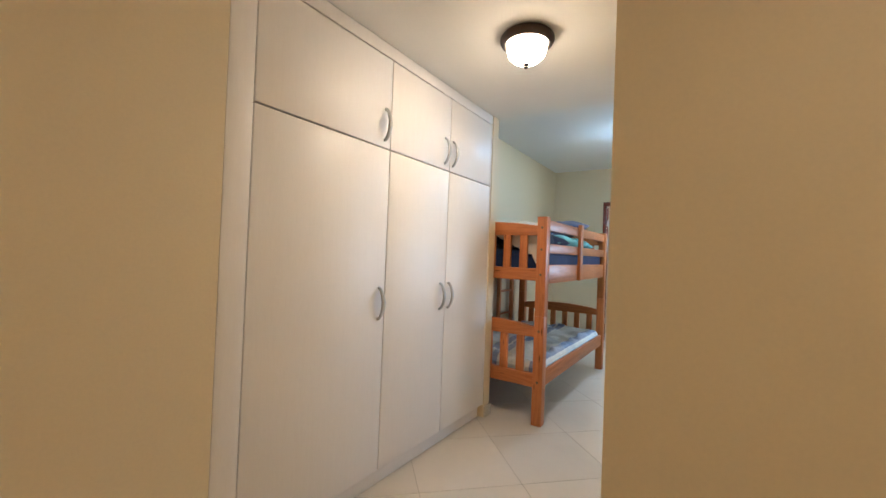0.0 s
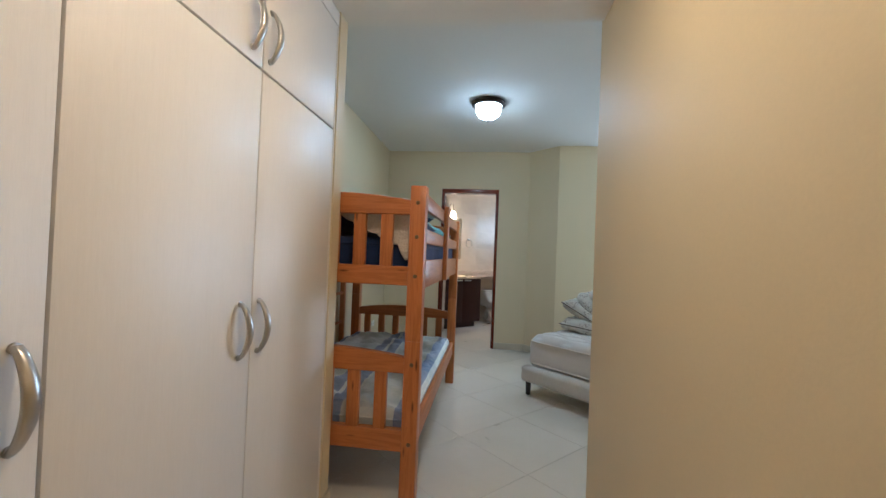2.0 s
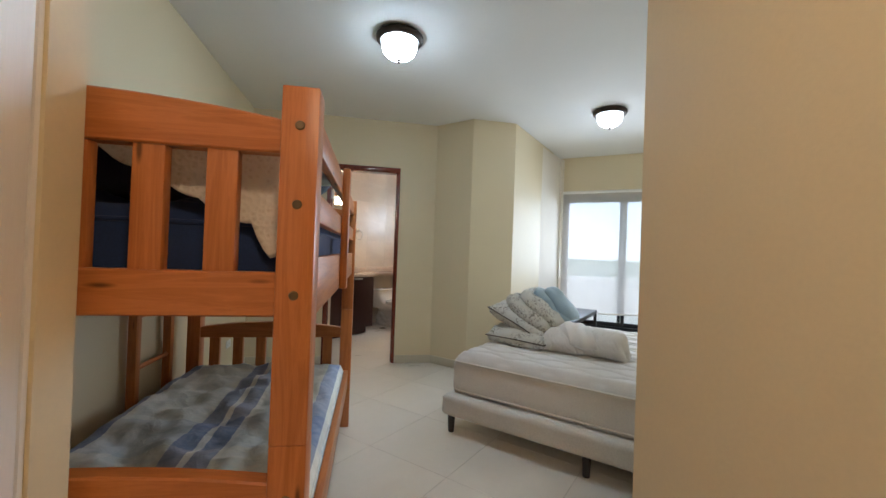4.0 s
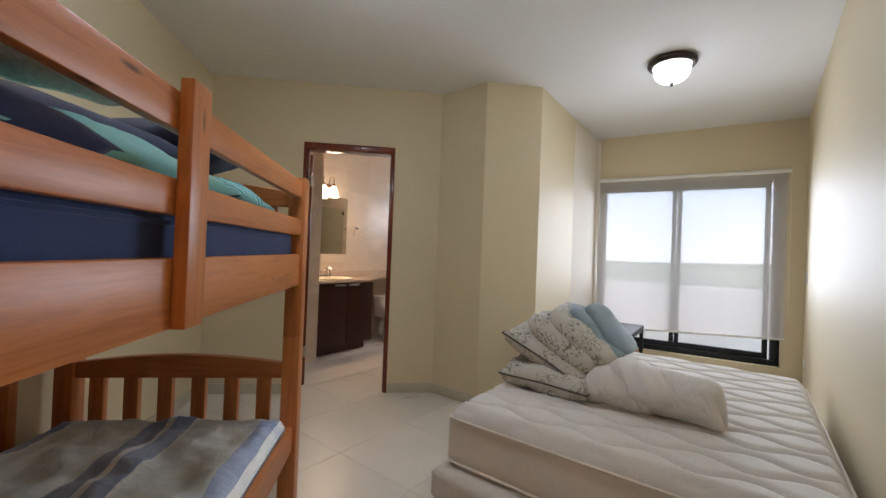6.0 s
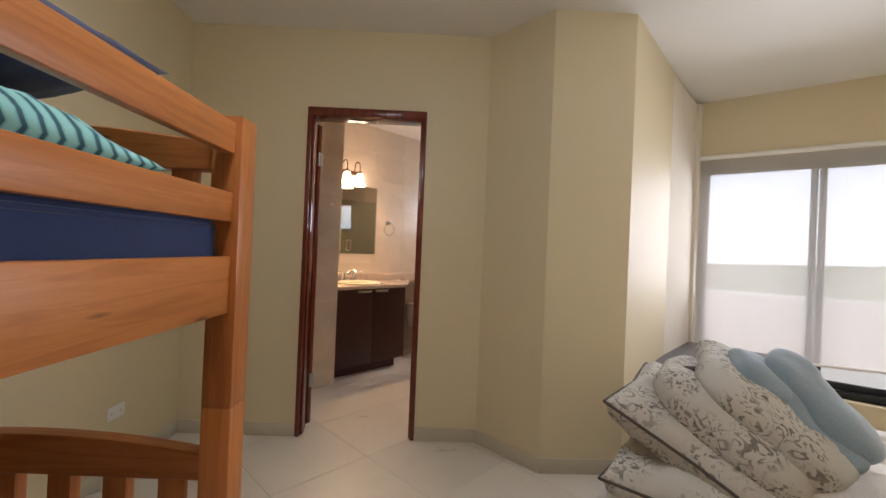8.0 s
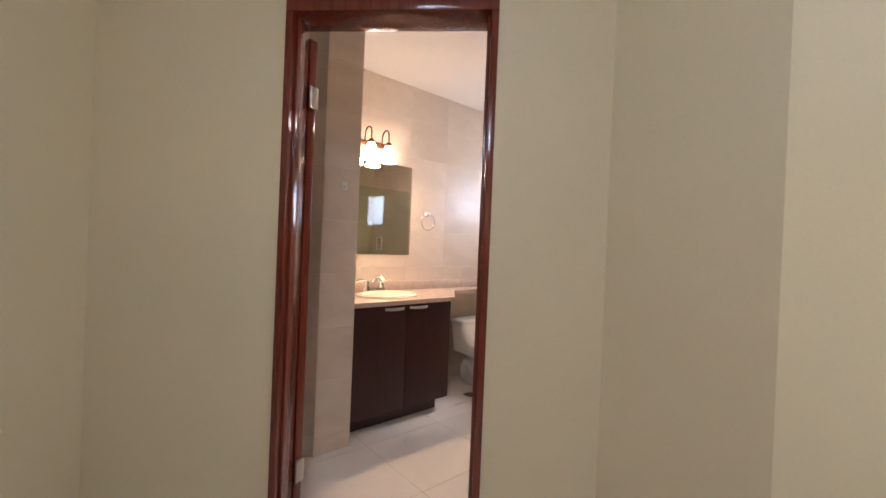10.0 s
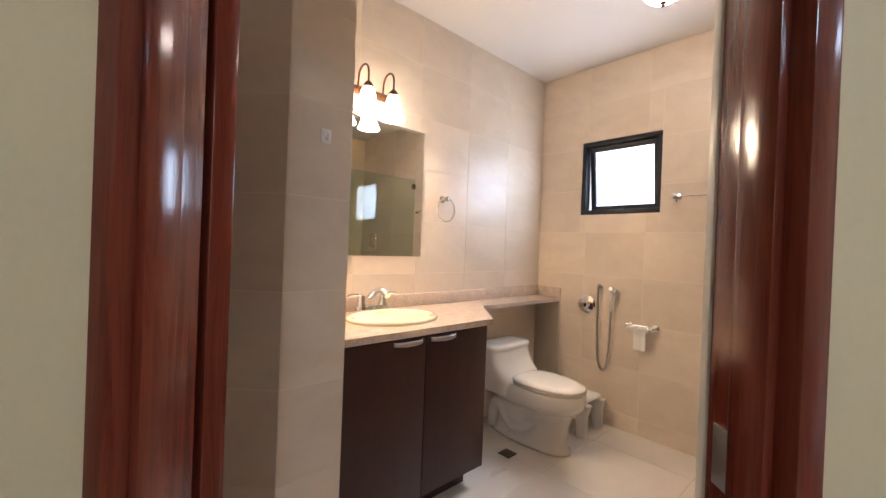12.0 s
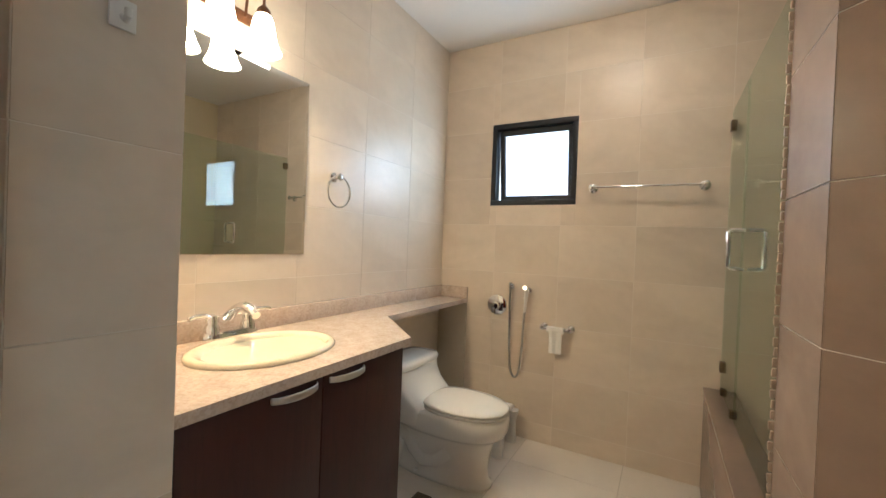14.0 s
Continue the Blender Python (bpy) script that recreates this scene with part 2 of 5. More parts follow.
def sheer(name):
    """Fine white solar screen: thin threads with gaps that let the view through."""
    n = Nodes(name)
    t = n.node("ShaderNodeBsdfTransparent")
    d = n.node("ShaderNodeBsdfTranslucent")
    d.inputs[0].default_value = (0.80, 0.77, 0.72, 1)
    r = n.node("ShaderNodeBsdfDiffuse")
    r.inputs[0].default_value = (0.78, 0.72, 0.66, 1)
    m1 = n.node("ShaderNodeMixShader")
    m1.inputs[0].default_value = 0.50
    n.link(d.outputs[0], m1.inputs[1])
    n.link(r.outputs[0], m1.inputs[2])
    m2 = n.node("ShaderNodeMixShader")
    w = n.noise(6, 3, (1, 1, 0.2))
    k = n.node("ShaderNodeMapRange")
    k.inputs["To Min"].default_value, k.inputs["To Max"].default_value = 0.67, 0.72
    n.link(w, k.inputs["Value"])
    n.link(k.outputs[0], m2.inputs[0])
    n.link(t.outputs[0], m2.inputs[1])
    n.link(m1.outputs[0], m2.inputs[2])
    n.link(m2.outputs[0], n.tree.nodes["Material Output"].inputs[0])
    return n.mat


def plaid():
    """Grey-green painterly cotton with blue and white bands along the bed."""
    n = Nodes("blue_plaid_cotton")
    sep = n.node("ShaderNodeSeparateXYZ")
    n.link(n.coord, sep.inputs[0])

    def bands(out, low, high, stops):
        k = n.node("ShaderNodeMapRange")
        k.inputs["From Min"].default_value, k.inputs["From Max"].default_value = low, high
        n.link(out, k.inputs["Value"])
        return n.ramp(k.outputs[0], stops, True)

    grey, pale, blue, deep, white = (0.72, 0.77, 0.74), (0.86, 0.88, 0.84), (0.22, 0.40, 0.68), (0.06, 0.14, 0.40), (0.92, 0.93, 0.90)
    across = bands(sep.outputs["X"], -1.93, -0.92, [(0.0, deep), (0.07, white), (0.10, pale), (0.20, grey), (0.40, deep), (0.48, white), (0.505, deep), (0.58, pale), (0.60, grey), (0.70, grey), (0.86, deep), (0.93, white), (0.955, blue)])
    along = bands(sep.outputs["Y"], 3.1, 5.05, [(0.0, deep), (0.05, white), (0.08, pale), (0.36, white), (0.38, blue), (0.47, deep), (0.53, pale), (0.86, grey), (0.93, deep), (0.97, white)])
    c = n.mix(across, along, 0.22)
    paint = n.noise(13, 4, (1, 2, 1), 0.5, 1.5)
    c = n.mix(c, n.ramp(paint, [(0.36, (0.50, 0.58, 0.58)), (0.5, (0.70, 0.73, 0.69)), (0.62, (0.90, 0.90, 0.84))]), 0.24)
    n.colour(c)
    n.gloss(0.85)
    n.bsdf.inputs["Sheen Weight"].default_value = 0.2
    n.bump(n.noise(11, 4, (1, 1, 1), 0.5, 1.0), 0.45, 0.02)
    return n.mat


def floral():
    """White cotton with scattered grey-green sprigs."""
    n = Nodes("floral_cotton")
    v = n.node("ShaderNodeTexVoronoi")
    v.inputs["Scale"].default_value = 8.0
    w = n.noise(30, 3, (1, 1, 1), 0.6, 2.5)
    n.link(n.coord, v.inputs["Vector"])
    spots = n.ramp(v.outputs["Distance"], [(0.48, (1, 1, 1)), (0.66, (0, 0, 0))])
    leaf = n.ramp(w, [(0.52, (0, 0, 0)), (0.56, (1, 1, 1))])
    mask = n.mix(spots, leaf, 1.0, "MULTIPLY")
    n.colour(n.mix((0.58, 0.56, 0.50), n.ramp(n.noise(40, 3), [(0.3, (0.15, 0.14, 0.12)), (0.7, (0.33, 0.31, 0.26))]), mask))
    n.gloss(0.85)
    n.bump(n.noise(18, 4), 0.3, 0.01)
    return n.mat


def striped_teal():
    n = Nodes("teal_striped_cotton")
    w = n.node("ShaderNodeTexWave")
    w.inputs["Scale"].default_value, w.inputs["Distortion"].default_value = 9.0, 0.6
    w.bands_direction = "Y"
    n.link(n.coord, w.inputs["Vector"])
    n.colour(n.ramp(w.outputs["Fac"], [(0.1, (0.03, 0.10, 0.12)), (0.28, (0.16, 0.40, 0.37)), (0.7, (0.26, 0.54, 0.49))]))
    n.gloss(0.85)
    n.bump(n.noise(200, 2), 0.2, 0.003)
    return n.mat


def knit():
    """Cream crochet."""
    n = Nodes("cream_crochet")
    v = n.node("ShaderNodeTexVoronoi")
    v.inputs["Scale"].default_value = 75.0
    n.link(n.coord, v.inputs["Vector"])
    n.colour(n.ramp(v.outputs["Distance"], [(0.1, (0.74, 0.67, 0.58)), (0.4, (0.84, 0.79, 0.71))]))
    n.gloss(0.95)
    n.bump(v.outputs["Distance"], 0.45, 0.006)
    return n.mat


def hills():
    n = Nodes("far_green_hills")
    a, b = n.noise(0.02, 6), n.noise(0.25, 5)
    n.colour(n.mix(n.ramp(a, [(0.35, (0.045, 0.085, 0.03)), (0.65, (0.12, 0.16, 0.07))]), n.ramp(b, [(0.4, (0.035, 0.07, 0.025)), (0.6, (0.14, 0.17, 0.08))]), 0.5))
    n.gloss(0.95)
    return n.mat


M["mosaic"] = plain("glass_mosaic", (0.52, 0.40, 0.30), 0.08, 0, 0.25, 30, 0.05)
M["counter"] = counter_stone()
M["mirror"] = mirror_glass()
M["glass"] = clear_glass("window_glass", (0.93, 0.96, 0.97))
M["shower_glass"] = clear_glass("green_shower_glass", (0.90, 0.95, 0.91))
M["sheer"] = sheer("white_solar_screen")
M["plaid"] = plaid()
M["floral"] = floral()
M["teal_stripe"] = striped_teal()
M["knit"] = knit()
M["hills"] = hills()


# ---- mesh helpers ----
def box(bm, x0, x1, y0, y1, z0, z1, bevel=0.0, m=None):
    """A box between those bounds, with rounded edges."""
    made = bmesh.ops.create_cube(bm, size=1.0)["verts"]
    for v in made:
        v.co = Vector(((x0 + x1) / 2 + v.co.x * (x1 - x0), (y0 + y1) / 2 + v.co.y * (y1 - y0), (z0 + z1) / 2 + v.co.z * (z1 - z0)))
    if bevel:
        edges = list({e for v in made for e in v.link_edges})
        made = list({v for f in bmesh.ops.bevel(bm, geom=edges, offset=bevel, segments=2, affect="EDGES", profile=0.5)["faces"] for v in f.verts} | {v for v in made if v.is_valid})
    if m is not None:
        bmesh.ops.transform(bm, matrix=m, verts=made)
    return bm


def boxed(*bounds, bevel=0.0):
    return box(bmesh.new(), *bounds, bevel=bevel)


def prism(bm, points, z0, z1):
    """An upright block on a plan polygon that runs anticlockwise."""
    low = [bm.verts.new((x, y, z0)) for x, y in points]
    top = [bm.verts.new((x, y, z1)) for x, y in points]
    bm.faces.new(list(reversed(low)))
    bm.faces.new(top)
    for k in range(len(points)):
        j = (k + 1) % len(points)
        bm.faces.new((low[k], low[j], top[j], top[k]))
    bmesh.ops.recalc_face_normals(bm, faces=bm.faces)
    return bm


def lathe(bm, profile, segments=32, m=None, caps=True):
    """A turned shape: profile is rows of radius and height."""
    rings, made = [], []
    for r, z in profile:
        if r < 1e-5:
            rings.append([bm.verts.new((0, 0, z))])
        else:
            rings.append([bm.verts.new((r * math.cos(2 * math.pi * k / segments), r * math.sin(2 * math.pi * k / segments), z)) for k in range(segments)])
        made += rings[-1]
    for a, b in zip(rings, rings[1:]):
        for k in range(segments):
            j = (k + 1) % segments
            quad = [a[k % len(a)], a[j % len(a)], b[j % len(b)], b[k % len(b)]]
            quad = [v for i, v in enumerate(quad) if v not in quad[:i]]
            if len(quad) > 2:
                bm.faces.new(quad)
    if caps:
        for r in (rings[0], rings[-1]):
            if len(r) > 2:
                bm.faces.new(r)
    bmesh.ops.recalc_face_normals(bm, faces=bm.faces)
    if m is not None:
        bmesh.ops.transform(bm, matrix=m, verts=made)
    return bm


def tube(bm, points, radius, sides=10):
    """A round bar along a line of points."""
    pts = [Vector(p) for p in points]
    rings = []
    side = None
    for k, p in enumerate(pts):
        way = (pts[min(k + 1, len(pts) - 1)] - pts[max(k - 1, 0)]).normalized()
        if side is None:
            side = way.cross(Vector((0, 0, 1)) if abs(way.z) < 0.9 else Vector((1, 0, 0))).normalized()
        side = (side - way * side.dot(way)).normalized()
        up = way.cross(side)
        rings.append([bm.verts.new(p + radius * (math.cos(2 * math.pi * i / sides) * side + math.sin(2 * math.pi * i / sides) * up)) for i in range(sides)])
    for a, b in zip(rings, rings[1:]):
        for i in range(sides):
            j = (i + 1) % sides
            bm.faces.new((a[i], a[j], b[j], b[i]))
    bm.faces.new(rings[0])
    bm.faces.new(list(reversed(rings[-1])))
    bmesh.ops.recalc_face_normals(bm, faces=bm.faces)
    return bm


def loft(bm, rings):
    """Skin over rings of as many points each, closed at both ends."""
    made = [[bm.verts.new(p) for p in ring] for ring in rings]
    n = len(made[0])
    for a, b in zip(made, made[1:]):
        for i in range(n):
            j = (i + 1) % n
            bm.faces.new((a[i], a[j], b[j], b[i]))
    bm.faces.new(made[0])
    bm.faces.new(made[-1])
    bmesh.ops.recalc_face_normals(bm, faces=bm.faces)
    return bm


def oval(cx, cy, rx, ry, z, n=36, power=2.0, tilt=0.0):
    out = []
    for k in range(n):
        t = 2 * math.pi * k / n
        c, s = math.cos(t), math.sin(t)
        x = cx + rx * math.copysign(abs(c) ** (2 / power), c)
        y = cy + ry * math.copysign(abs(s) ** (2 / power), s)
        out.append((x, y, z + tilt * (y - cy)))
    return out


def cushion(w, l, h, crumple=0.012, seed=0.0, nx=26, ny=34, power=0.55, ear=0.1):
    """A stuffed pillow lying flat, centred on its foot."""
    bm = bmesh.new()
    sheets = []
    for side in (1, -1):
        rows = []
        for i in range(nx + 1):
            row = []
            for j in range(ny + 1):
                u, v = 2 * i / nx - 1, 2 * j / ny - 1
                fat = max(0.0, (1 - u * u) * (1 - v * v)) ** power
                pinch = 1 - ear * (1 - abs(u * v))
                n = noise.noise(Vector((u * 2.2 + seed, v * 2.6, side * 3.1 + seed))) + 0.5 * noise.noise(Vector((u * 6 + seed, v * 6, side)))
                z = h / 2 + side * (h / 2 * fat) + crumple * n * fat ** 0.3
                row.append(bm.verts.new((u * w / 2 * pinch, v * l / 2 * pinch, z)))
            rows.append(row)
        sheets.append(rows)
        for i in range(nx):
            for j in range(ny):
                q = (rows[i][j], rows[i + 1][j], rows[i + 1][j + 1], rows[i][j + 1])
                bm.faces.new(q if side > 0 else tuple(reversed(q)))
    bmesh.ops.remove_doubles(bm, verts=bm.verts, dist=1e-4)
    return bm


def mesh_of(name, bm, material, smooth=None):
    me = bpy.data.meshes.new(name)
    bm.to_mesh(me)
    bm.free()
    me.materials.append(material)
    if smooth is not None:
        me.polygons.foreach_set("use_smooth", [smooth >= 180 or p.area < 0.003 for p in me.polygons])
        if smooth < 180:
            me.set_sharp_from_angle(angle=radians(smooth))
    return me


def part(name, bm, material, parent, label="", smooth=40, m=None):
    ob = new(name, mesh_of(name, bm, material, smooth))
    ob.parent = parent
    if m is not None:
        ob.matrix_basis = m
    if label:
        ob["label"] = label
    return ob


def thing(name, m, label, category, group="", kind=""):
    ob = new(name)
    ob.matrix_basis = m
    ob.empty_display_size = 0.1
    return tagged(ob, label, category, group, kind)


def single(name, bm, material, label, category, group="", kind="", m=None, smooth=40):
    ob = new(name, mesh_of(name, bm, material, smooth))
    if m is not None:
        ob.matrix_basis = m
    return tagged(ob, label, category, group, kind)


def piece(name, mesh, parent, m):
    ob = new(name, mesh)
    ob.parent = parent
    ob.matrix_basis = m
    return ob


AT0 = Matrix.Identity(4)

# ---- the large structure ----
# Bedroom corners, clockwise; the bath stands at 45 degrees: its own axes run along the mirror wall (a) and along the window wall (b).
R2 = math.sqrt(2)
BATH = pose(-0.18, 9.65, 0, 0, 0, 225)
ROOM_H, HALL_H, BATH_H = 2.72, 2.41, 2.69
PIER0, PIER1, PIER2 = (-0.06, 6.67), (0.275, 6.325), (0.765, 6.335)
WIN0, WIN1 = (1.97, 7.64), (3.51, 6.437)
WINDOW_WALL = pose(WIN0[0], WIN0[1], 0, 0, 0, -38)


def bath_xy(a, b):
    return (-0.18 + (b - a) / R2, 9.65 - (a + b) / R2)


def wall(name, p, q, thick, z1, holes=(), label="cream painted plaster wall", material=None, z0=0.0):
    """A wall from p to q whose inner face lies on that line, thick to the left of it, with holes (s0, s1, z0, z1) through it."""
    (x0, y0), (x1, y1) = p, q
    length = math.hypot(x1 - x0, y1 - y0)
    bm = bmesh.new()
    cuts = sorted({0.0, length, *[h for hole in holes for h in hole[:2]]})
    for s0, s1 in zip(cuts, cuts[1:]):
        spans, low = [], z0
        for h in sorted(hole for hole in holes if hole[0] <= s0 + 1e-6 and hole[1] >= s1 - 1e-6):
            spans.append((low, h[2]))
            low = h[3]
        spans.append((low, z1))
        for a, b in spans:
            if b - a > 1e-4:
                box(bm, s0, s1, 0, thick, a, b)
    bmesh.ops.remove_doubles(bm, verts=bm.verts, dist=1e-5)
    return single(name, bm, material or M["wall"], label, "wall", kind="structure", m=pose(x0, y0, 0, 0, 0, math.degrees(math.atan2(y1 - y0, x1 - x0))), smooth=None)


DOOR_L, DOOR_R, DOOR_T = -1.262, -0.470, 2.195
wall("wall_west", (-2.04, 3.05), (-2.04, 6.67), 0.15, 2.8)
wall("wall_north", (-2.04, 6.67), PIER0, 0.12, 2.8, [(DOOR_L + 2.04, DOOR_R + 2.04, 0.0, DOOR_T)])
wall("wall_pier_1", PIER0, PIER1, 0.08, 2.8)
wall("wall_pier_2", PIER1, PIER2, 0.08, 2.8)
wall("wall_north_east", PIER2, WIN0, 0.05, 2.8)
WIN_S0, WIN_S1, WIN_Z0, WIN_Z1 = 0.04, 1.79, 0.25, 2.17
wall("wall_window", WIN0, WIN1, 0.16, 2.8, [(WIN_S0, WIN_S1, WIN_Z0, WIN_Z1)])
wall("wall_east", WIN1, (0.02, 3.1), 0.15, 2.8)
wall("wall_hall_east", (-0.1, 3.1), (-0.1, 1.12), 0.12, 2.8)
wall("wall_hall_corner", (0.02, 1.12), (1.4, 1.12), 0.12, 2.8)
wall("wall_hall_side", (1.4, 1.12), (1.4, -1.3), 0.12, 2.8)
wall("wall_south", (1.4, -1.3), (-1.35, -1.3), 0.12, 2.8)
wall("wall_hall_west", (-1.35, -1.3), (-1.35, 0.845), 0.7, 2.8)
wall("wall_closet_back", (-2.0, 0.845), (-2.0, 2.955), 0.12, 2.8)
single("wall_stub", boxed(-2.04, -1.350, 2.955, 3.05, 0, 2.8), M["wall"], "narrow cream plaster pilaster beside the wardrobe", "wall", kind="structure", smooth=None)

single("ceiling", boxed(-2.25, 3.8, 3.075, 8.0, ROOM_H, 2.86), M["ceiling"], "white painted bedroom ceiling", "ceiling", kind="structure", smooth=None)
single("ceiling_hall", boxed(-1.995, 1.5, -1.4, 2.95, HALL_H, 2.84), M["ceiling"], "lowered white hall ceiling", "ceiling", kind="structure", smooth=None)
single("ceiling_edge", boxed(-1.349, 0.02, 2.9505, 3.07, HALL_H, 2.84), M["ceiling"], "end of the lowered hall ceiling", "ceiling", kind="structure", smooth=None)
bath_plan = [(-2.25, 6.74), (-0.03, 6.74), (0.31, 6.40), (0.745, 6.41), bath_xy(-0.1, 2.96), bath_xy(-0.1, -0.1), bath_xy(3.05, -0.1)]
single("ceiling_bath", prism(bmesh.new(), bath_plan, BATH_H, 2.715), M["bath_ceiling"], "white painted bathroom ceiling", "ceiling", kind="structure", smooth=None)

# baseboards of beige tile
def skirting(p, q, s0=0.0, s1=0.0):
    (x0, y0), (x1, y1) = p, q
    length = math.hypot(x1 - x0, y1 - y0)
    single("baseboard", boxed(s0, length - s1, -0.012, -0.0005, 0.0, 0.088, bevel=0.002), M["base"], "low beige tile baseboard along a cream wall", "baseboard", "baseboards", "structure", pose(x0, y0, 0, 0, 0, math.degrees(math.atan2(y1 - y0, x1 - x0))))


skirting((-2.04, 3.05), (-2.04, 6.67))
skirting((-2.04, 6.67), (DOOR_L, 6.67), 0.012)
skirting((DOOR_R, 6.67), PIER0, 0, 0.0)
skirting(PIER0, PIER1, 0.0, 0.0)
skirting(PIER1, PIER2)
skirting(PIER2, WIN0, 0, 0.012)
skirting(WIN0, WIN1, 0.012, 0.012)
skirting(WIN1, (0.02, 3.1), 0.012)
skirting((-0.1, 3.1), (-0.1, 1.12))
skirting((-1.350, 2.955), (-1.350, 3.05), 0.0, -0.012)
skirting((-0.088, 1.12), (1.4, 1.12))


# ---- hall: fitted wardrobe ----
def bow_handle(parent, x, y, z, length=0.172):
    """An arched upright strap pull on the plane x, broad in the middle, with a flat foot at each end."""
    n, rings = 18, []
    for k in range(n + 1):
        t = k / n
        rise = math.sin(math.pi * t)
        out = x + 0.004 + 0.034 * rise ** 0.75
        half, thick = 0.0095 + 0.0045 * rise, 0.0060 + 0.0030 * rise
        lean = math.atan2(0.034 * math.pi * 0.75 * math.cos(math.pi * t), length)
        zc = z - length / 2 + length * t
        ring = []
        for i in range(12):
            a = 2 * math.pi * i / 12
            d = thick * math.sin(a)
            ring.append((out + d * math.cos(lean), y + half * math.cos(a), zc - d * math.sin(lean)))
        rings.append(ring)
    h = part("handle", loft(bmesh.new(), rings), M["nickel"], parent, "brushed nickel bow handle", smooth=180)
    for e in (-1, 1):
        part("foot", lathe(bmesh.new(), [(0.0, 0.0), (0.0095, 0.0), (0.0095, 0.005), (0.0, 0.007)], 14, pose(x, y, z + e * (length / 2 - 0.004), 0, 90), caps=False), M["nickel"], h)


def wardrobe():
    w = thing("wardrobe", pose(-0.014, 0, 0), "tall white ash laminate fitted wardrobe with nickel bow handles, doors closed", "wardrobe")
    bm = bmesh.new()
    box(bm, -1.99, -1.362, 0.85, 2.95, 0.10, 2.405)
    # the carcass colour puts the shade into the seams between doors
    part("body", bm, M["gap"], w, "carcass behind the doors, coloured dark for the shade in their gaps", smooth=None)
    bm = bmesh.new()
    box(bm, -1.362, -1.334, 0.8455, 0.945, 0.0, 2.405, 0.002)
    part("side_panel", bm, M["laminate"], w)
    part("fascia", boxed(-1.362, -1.340, 0.948, 2.95, 2.338, 2.405, bevel=0.002), M["laminate"], w)
    part("filler", boxed(-1.362, -1.342, 2.942, 2.953, 0.1, 2.335), M["laminate"], w)
    part("plinth", boxed(-1.42, -1.385, 0.948, 2.95, 0.0, 0.098, bevel=0.002), M["laminate"], w)
    cols = [(0.955, 1.734, 1.690), (1.741, 2.334, 2.275), (2.341, 2.936, 2.374)]
    for y0, y1, hy in cols:
        for z0, z1, hz in ((0.105, 1.838, 1.010), (1.846, 2.332, 1.968)):
            d = part("door", boxed(-1.361, -1.342, y0, y1, z0, z1, bevel=0.0015), M["laminate"], w)
            bow_handle(d, -1.342, hy, hz)


wardrobe()


# ---- ceiling lights ----
def ceiling_light(x, y, z, r, glass, label):
    c = thing("ceiling_light", pose(x, y, z), label, "ceiling light", "ceiling lights")
    part("base", lathe(bmesh.new(), [(0.0, -0.001), (r * 0.92, -0.001), (r, -0.014), (r, -0.030), (r * 0.95, -0.042), (r * 0.84, -0.048), (r * 0.79, -0.044), (r * 0.77, -0.034), (0.0, -0.032)], 40, caps=False), M["bronze"], c, "dark bronze pan")
    f = r / 0.135
    prof = [(r * 0.765, -0.036), (r * 0.765, -0.050), (r * 0.745, -0.030 - 0.044 * f), (r * 0.67, -0.030 - 0.072 * f), (r * 0.50, -0.030 - 0.094 * f), (r * 0.28, -0.030 - 0.107 * f), (0.0, -0.030 - 0.110 * f)]
    low = -0.030 - 0.110 * f
    part("shade", lathe(bmesh.new(), prof, 40, caps=False), glass, c, "lit frosted glass bowl")
    part("finial", lathe(bmesh.new(), [(0.0, low), (0.016, low - 0.001), (0.018, low - 0.008), (0.009, low - 0.014), (0.012, low - 0.022), (0.0, low - 0.030)], 16, caps=False), M["bronze"], c, "dark bronze finial")


ceiling_light(-0.69, 1.99, HALL_H, 0.135, M["hall_glass"], "lit warm ceiling light with frosted bowl on the hall ceiling")
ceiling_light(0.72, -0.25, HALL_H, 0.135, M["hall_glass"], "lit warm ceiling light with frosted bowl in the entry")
ceiling_light(-0.645, 4.865, ROOM_H, 0.160, M["room_glass"], "lit cool ceiling light with frosted bowl above the bunk side")
ceiling_light(1.49, 5.70, ROOM_H, 0.160, M["window_glass_bowl"], "lit cool ceiling light with frosted bowl above the double bed")
ceiling_light(0.13, 8.30, BATH_H, 0.135, M["bath_glass"], "lit warm ceiling light with frosted bowl on the bathroom ceiling")


# ---- bunk bed, which stands slightly askew to the wall ----
BUNK = pose(-0.957, 3.10, 0, 0, 0, -0.72) @ pose(0.957, -3.10, 0)


def board(bm, x0, x1, y0, y1, z0, z1, bow=0.0, n=14, bevel=0.004):
    """A board across x whose top edge is bowed up by bow."""
    low, top = [], []
    rings = []
    for k in range(n + 1):
        t = k / n
        x = x0 + (x1 - x0) * t
        zt = z1 + bow * (1 - (2 * t - 1) ** 2)
        b = bevel
        rings.append([(x, y0 + b, z0), (x, y1 - b, z0), (x, y1, z0 + b), (x, y1, zt - b), (x, y1 - b, zt), (x, y0 + b, zt), (x, y0, zt - b), (x, y0, z0 + b)])
    return loft(bm, rings)


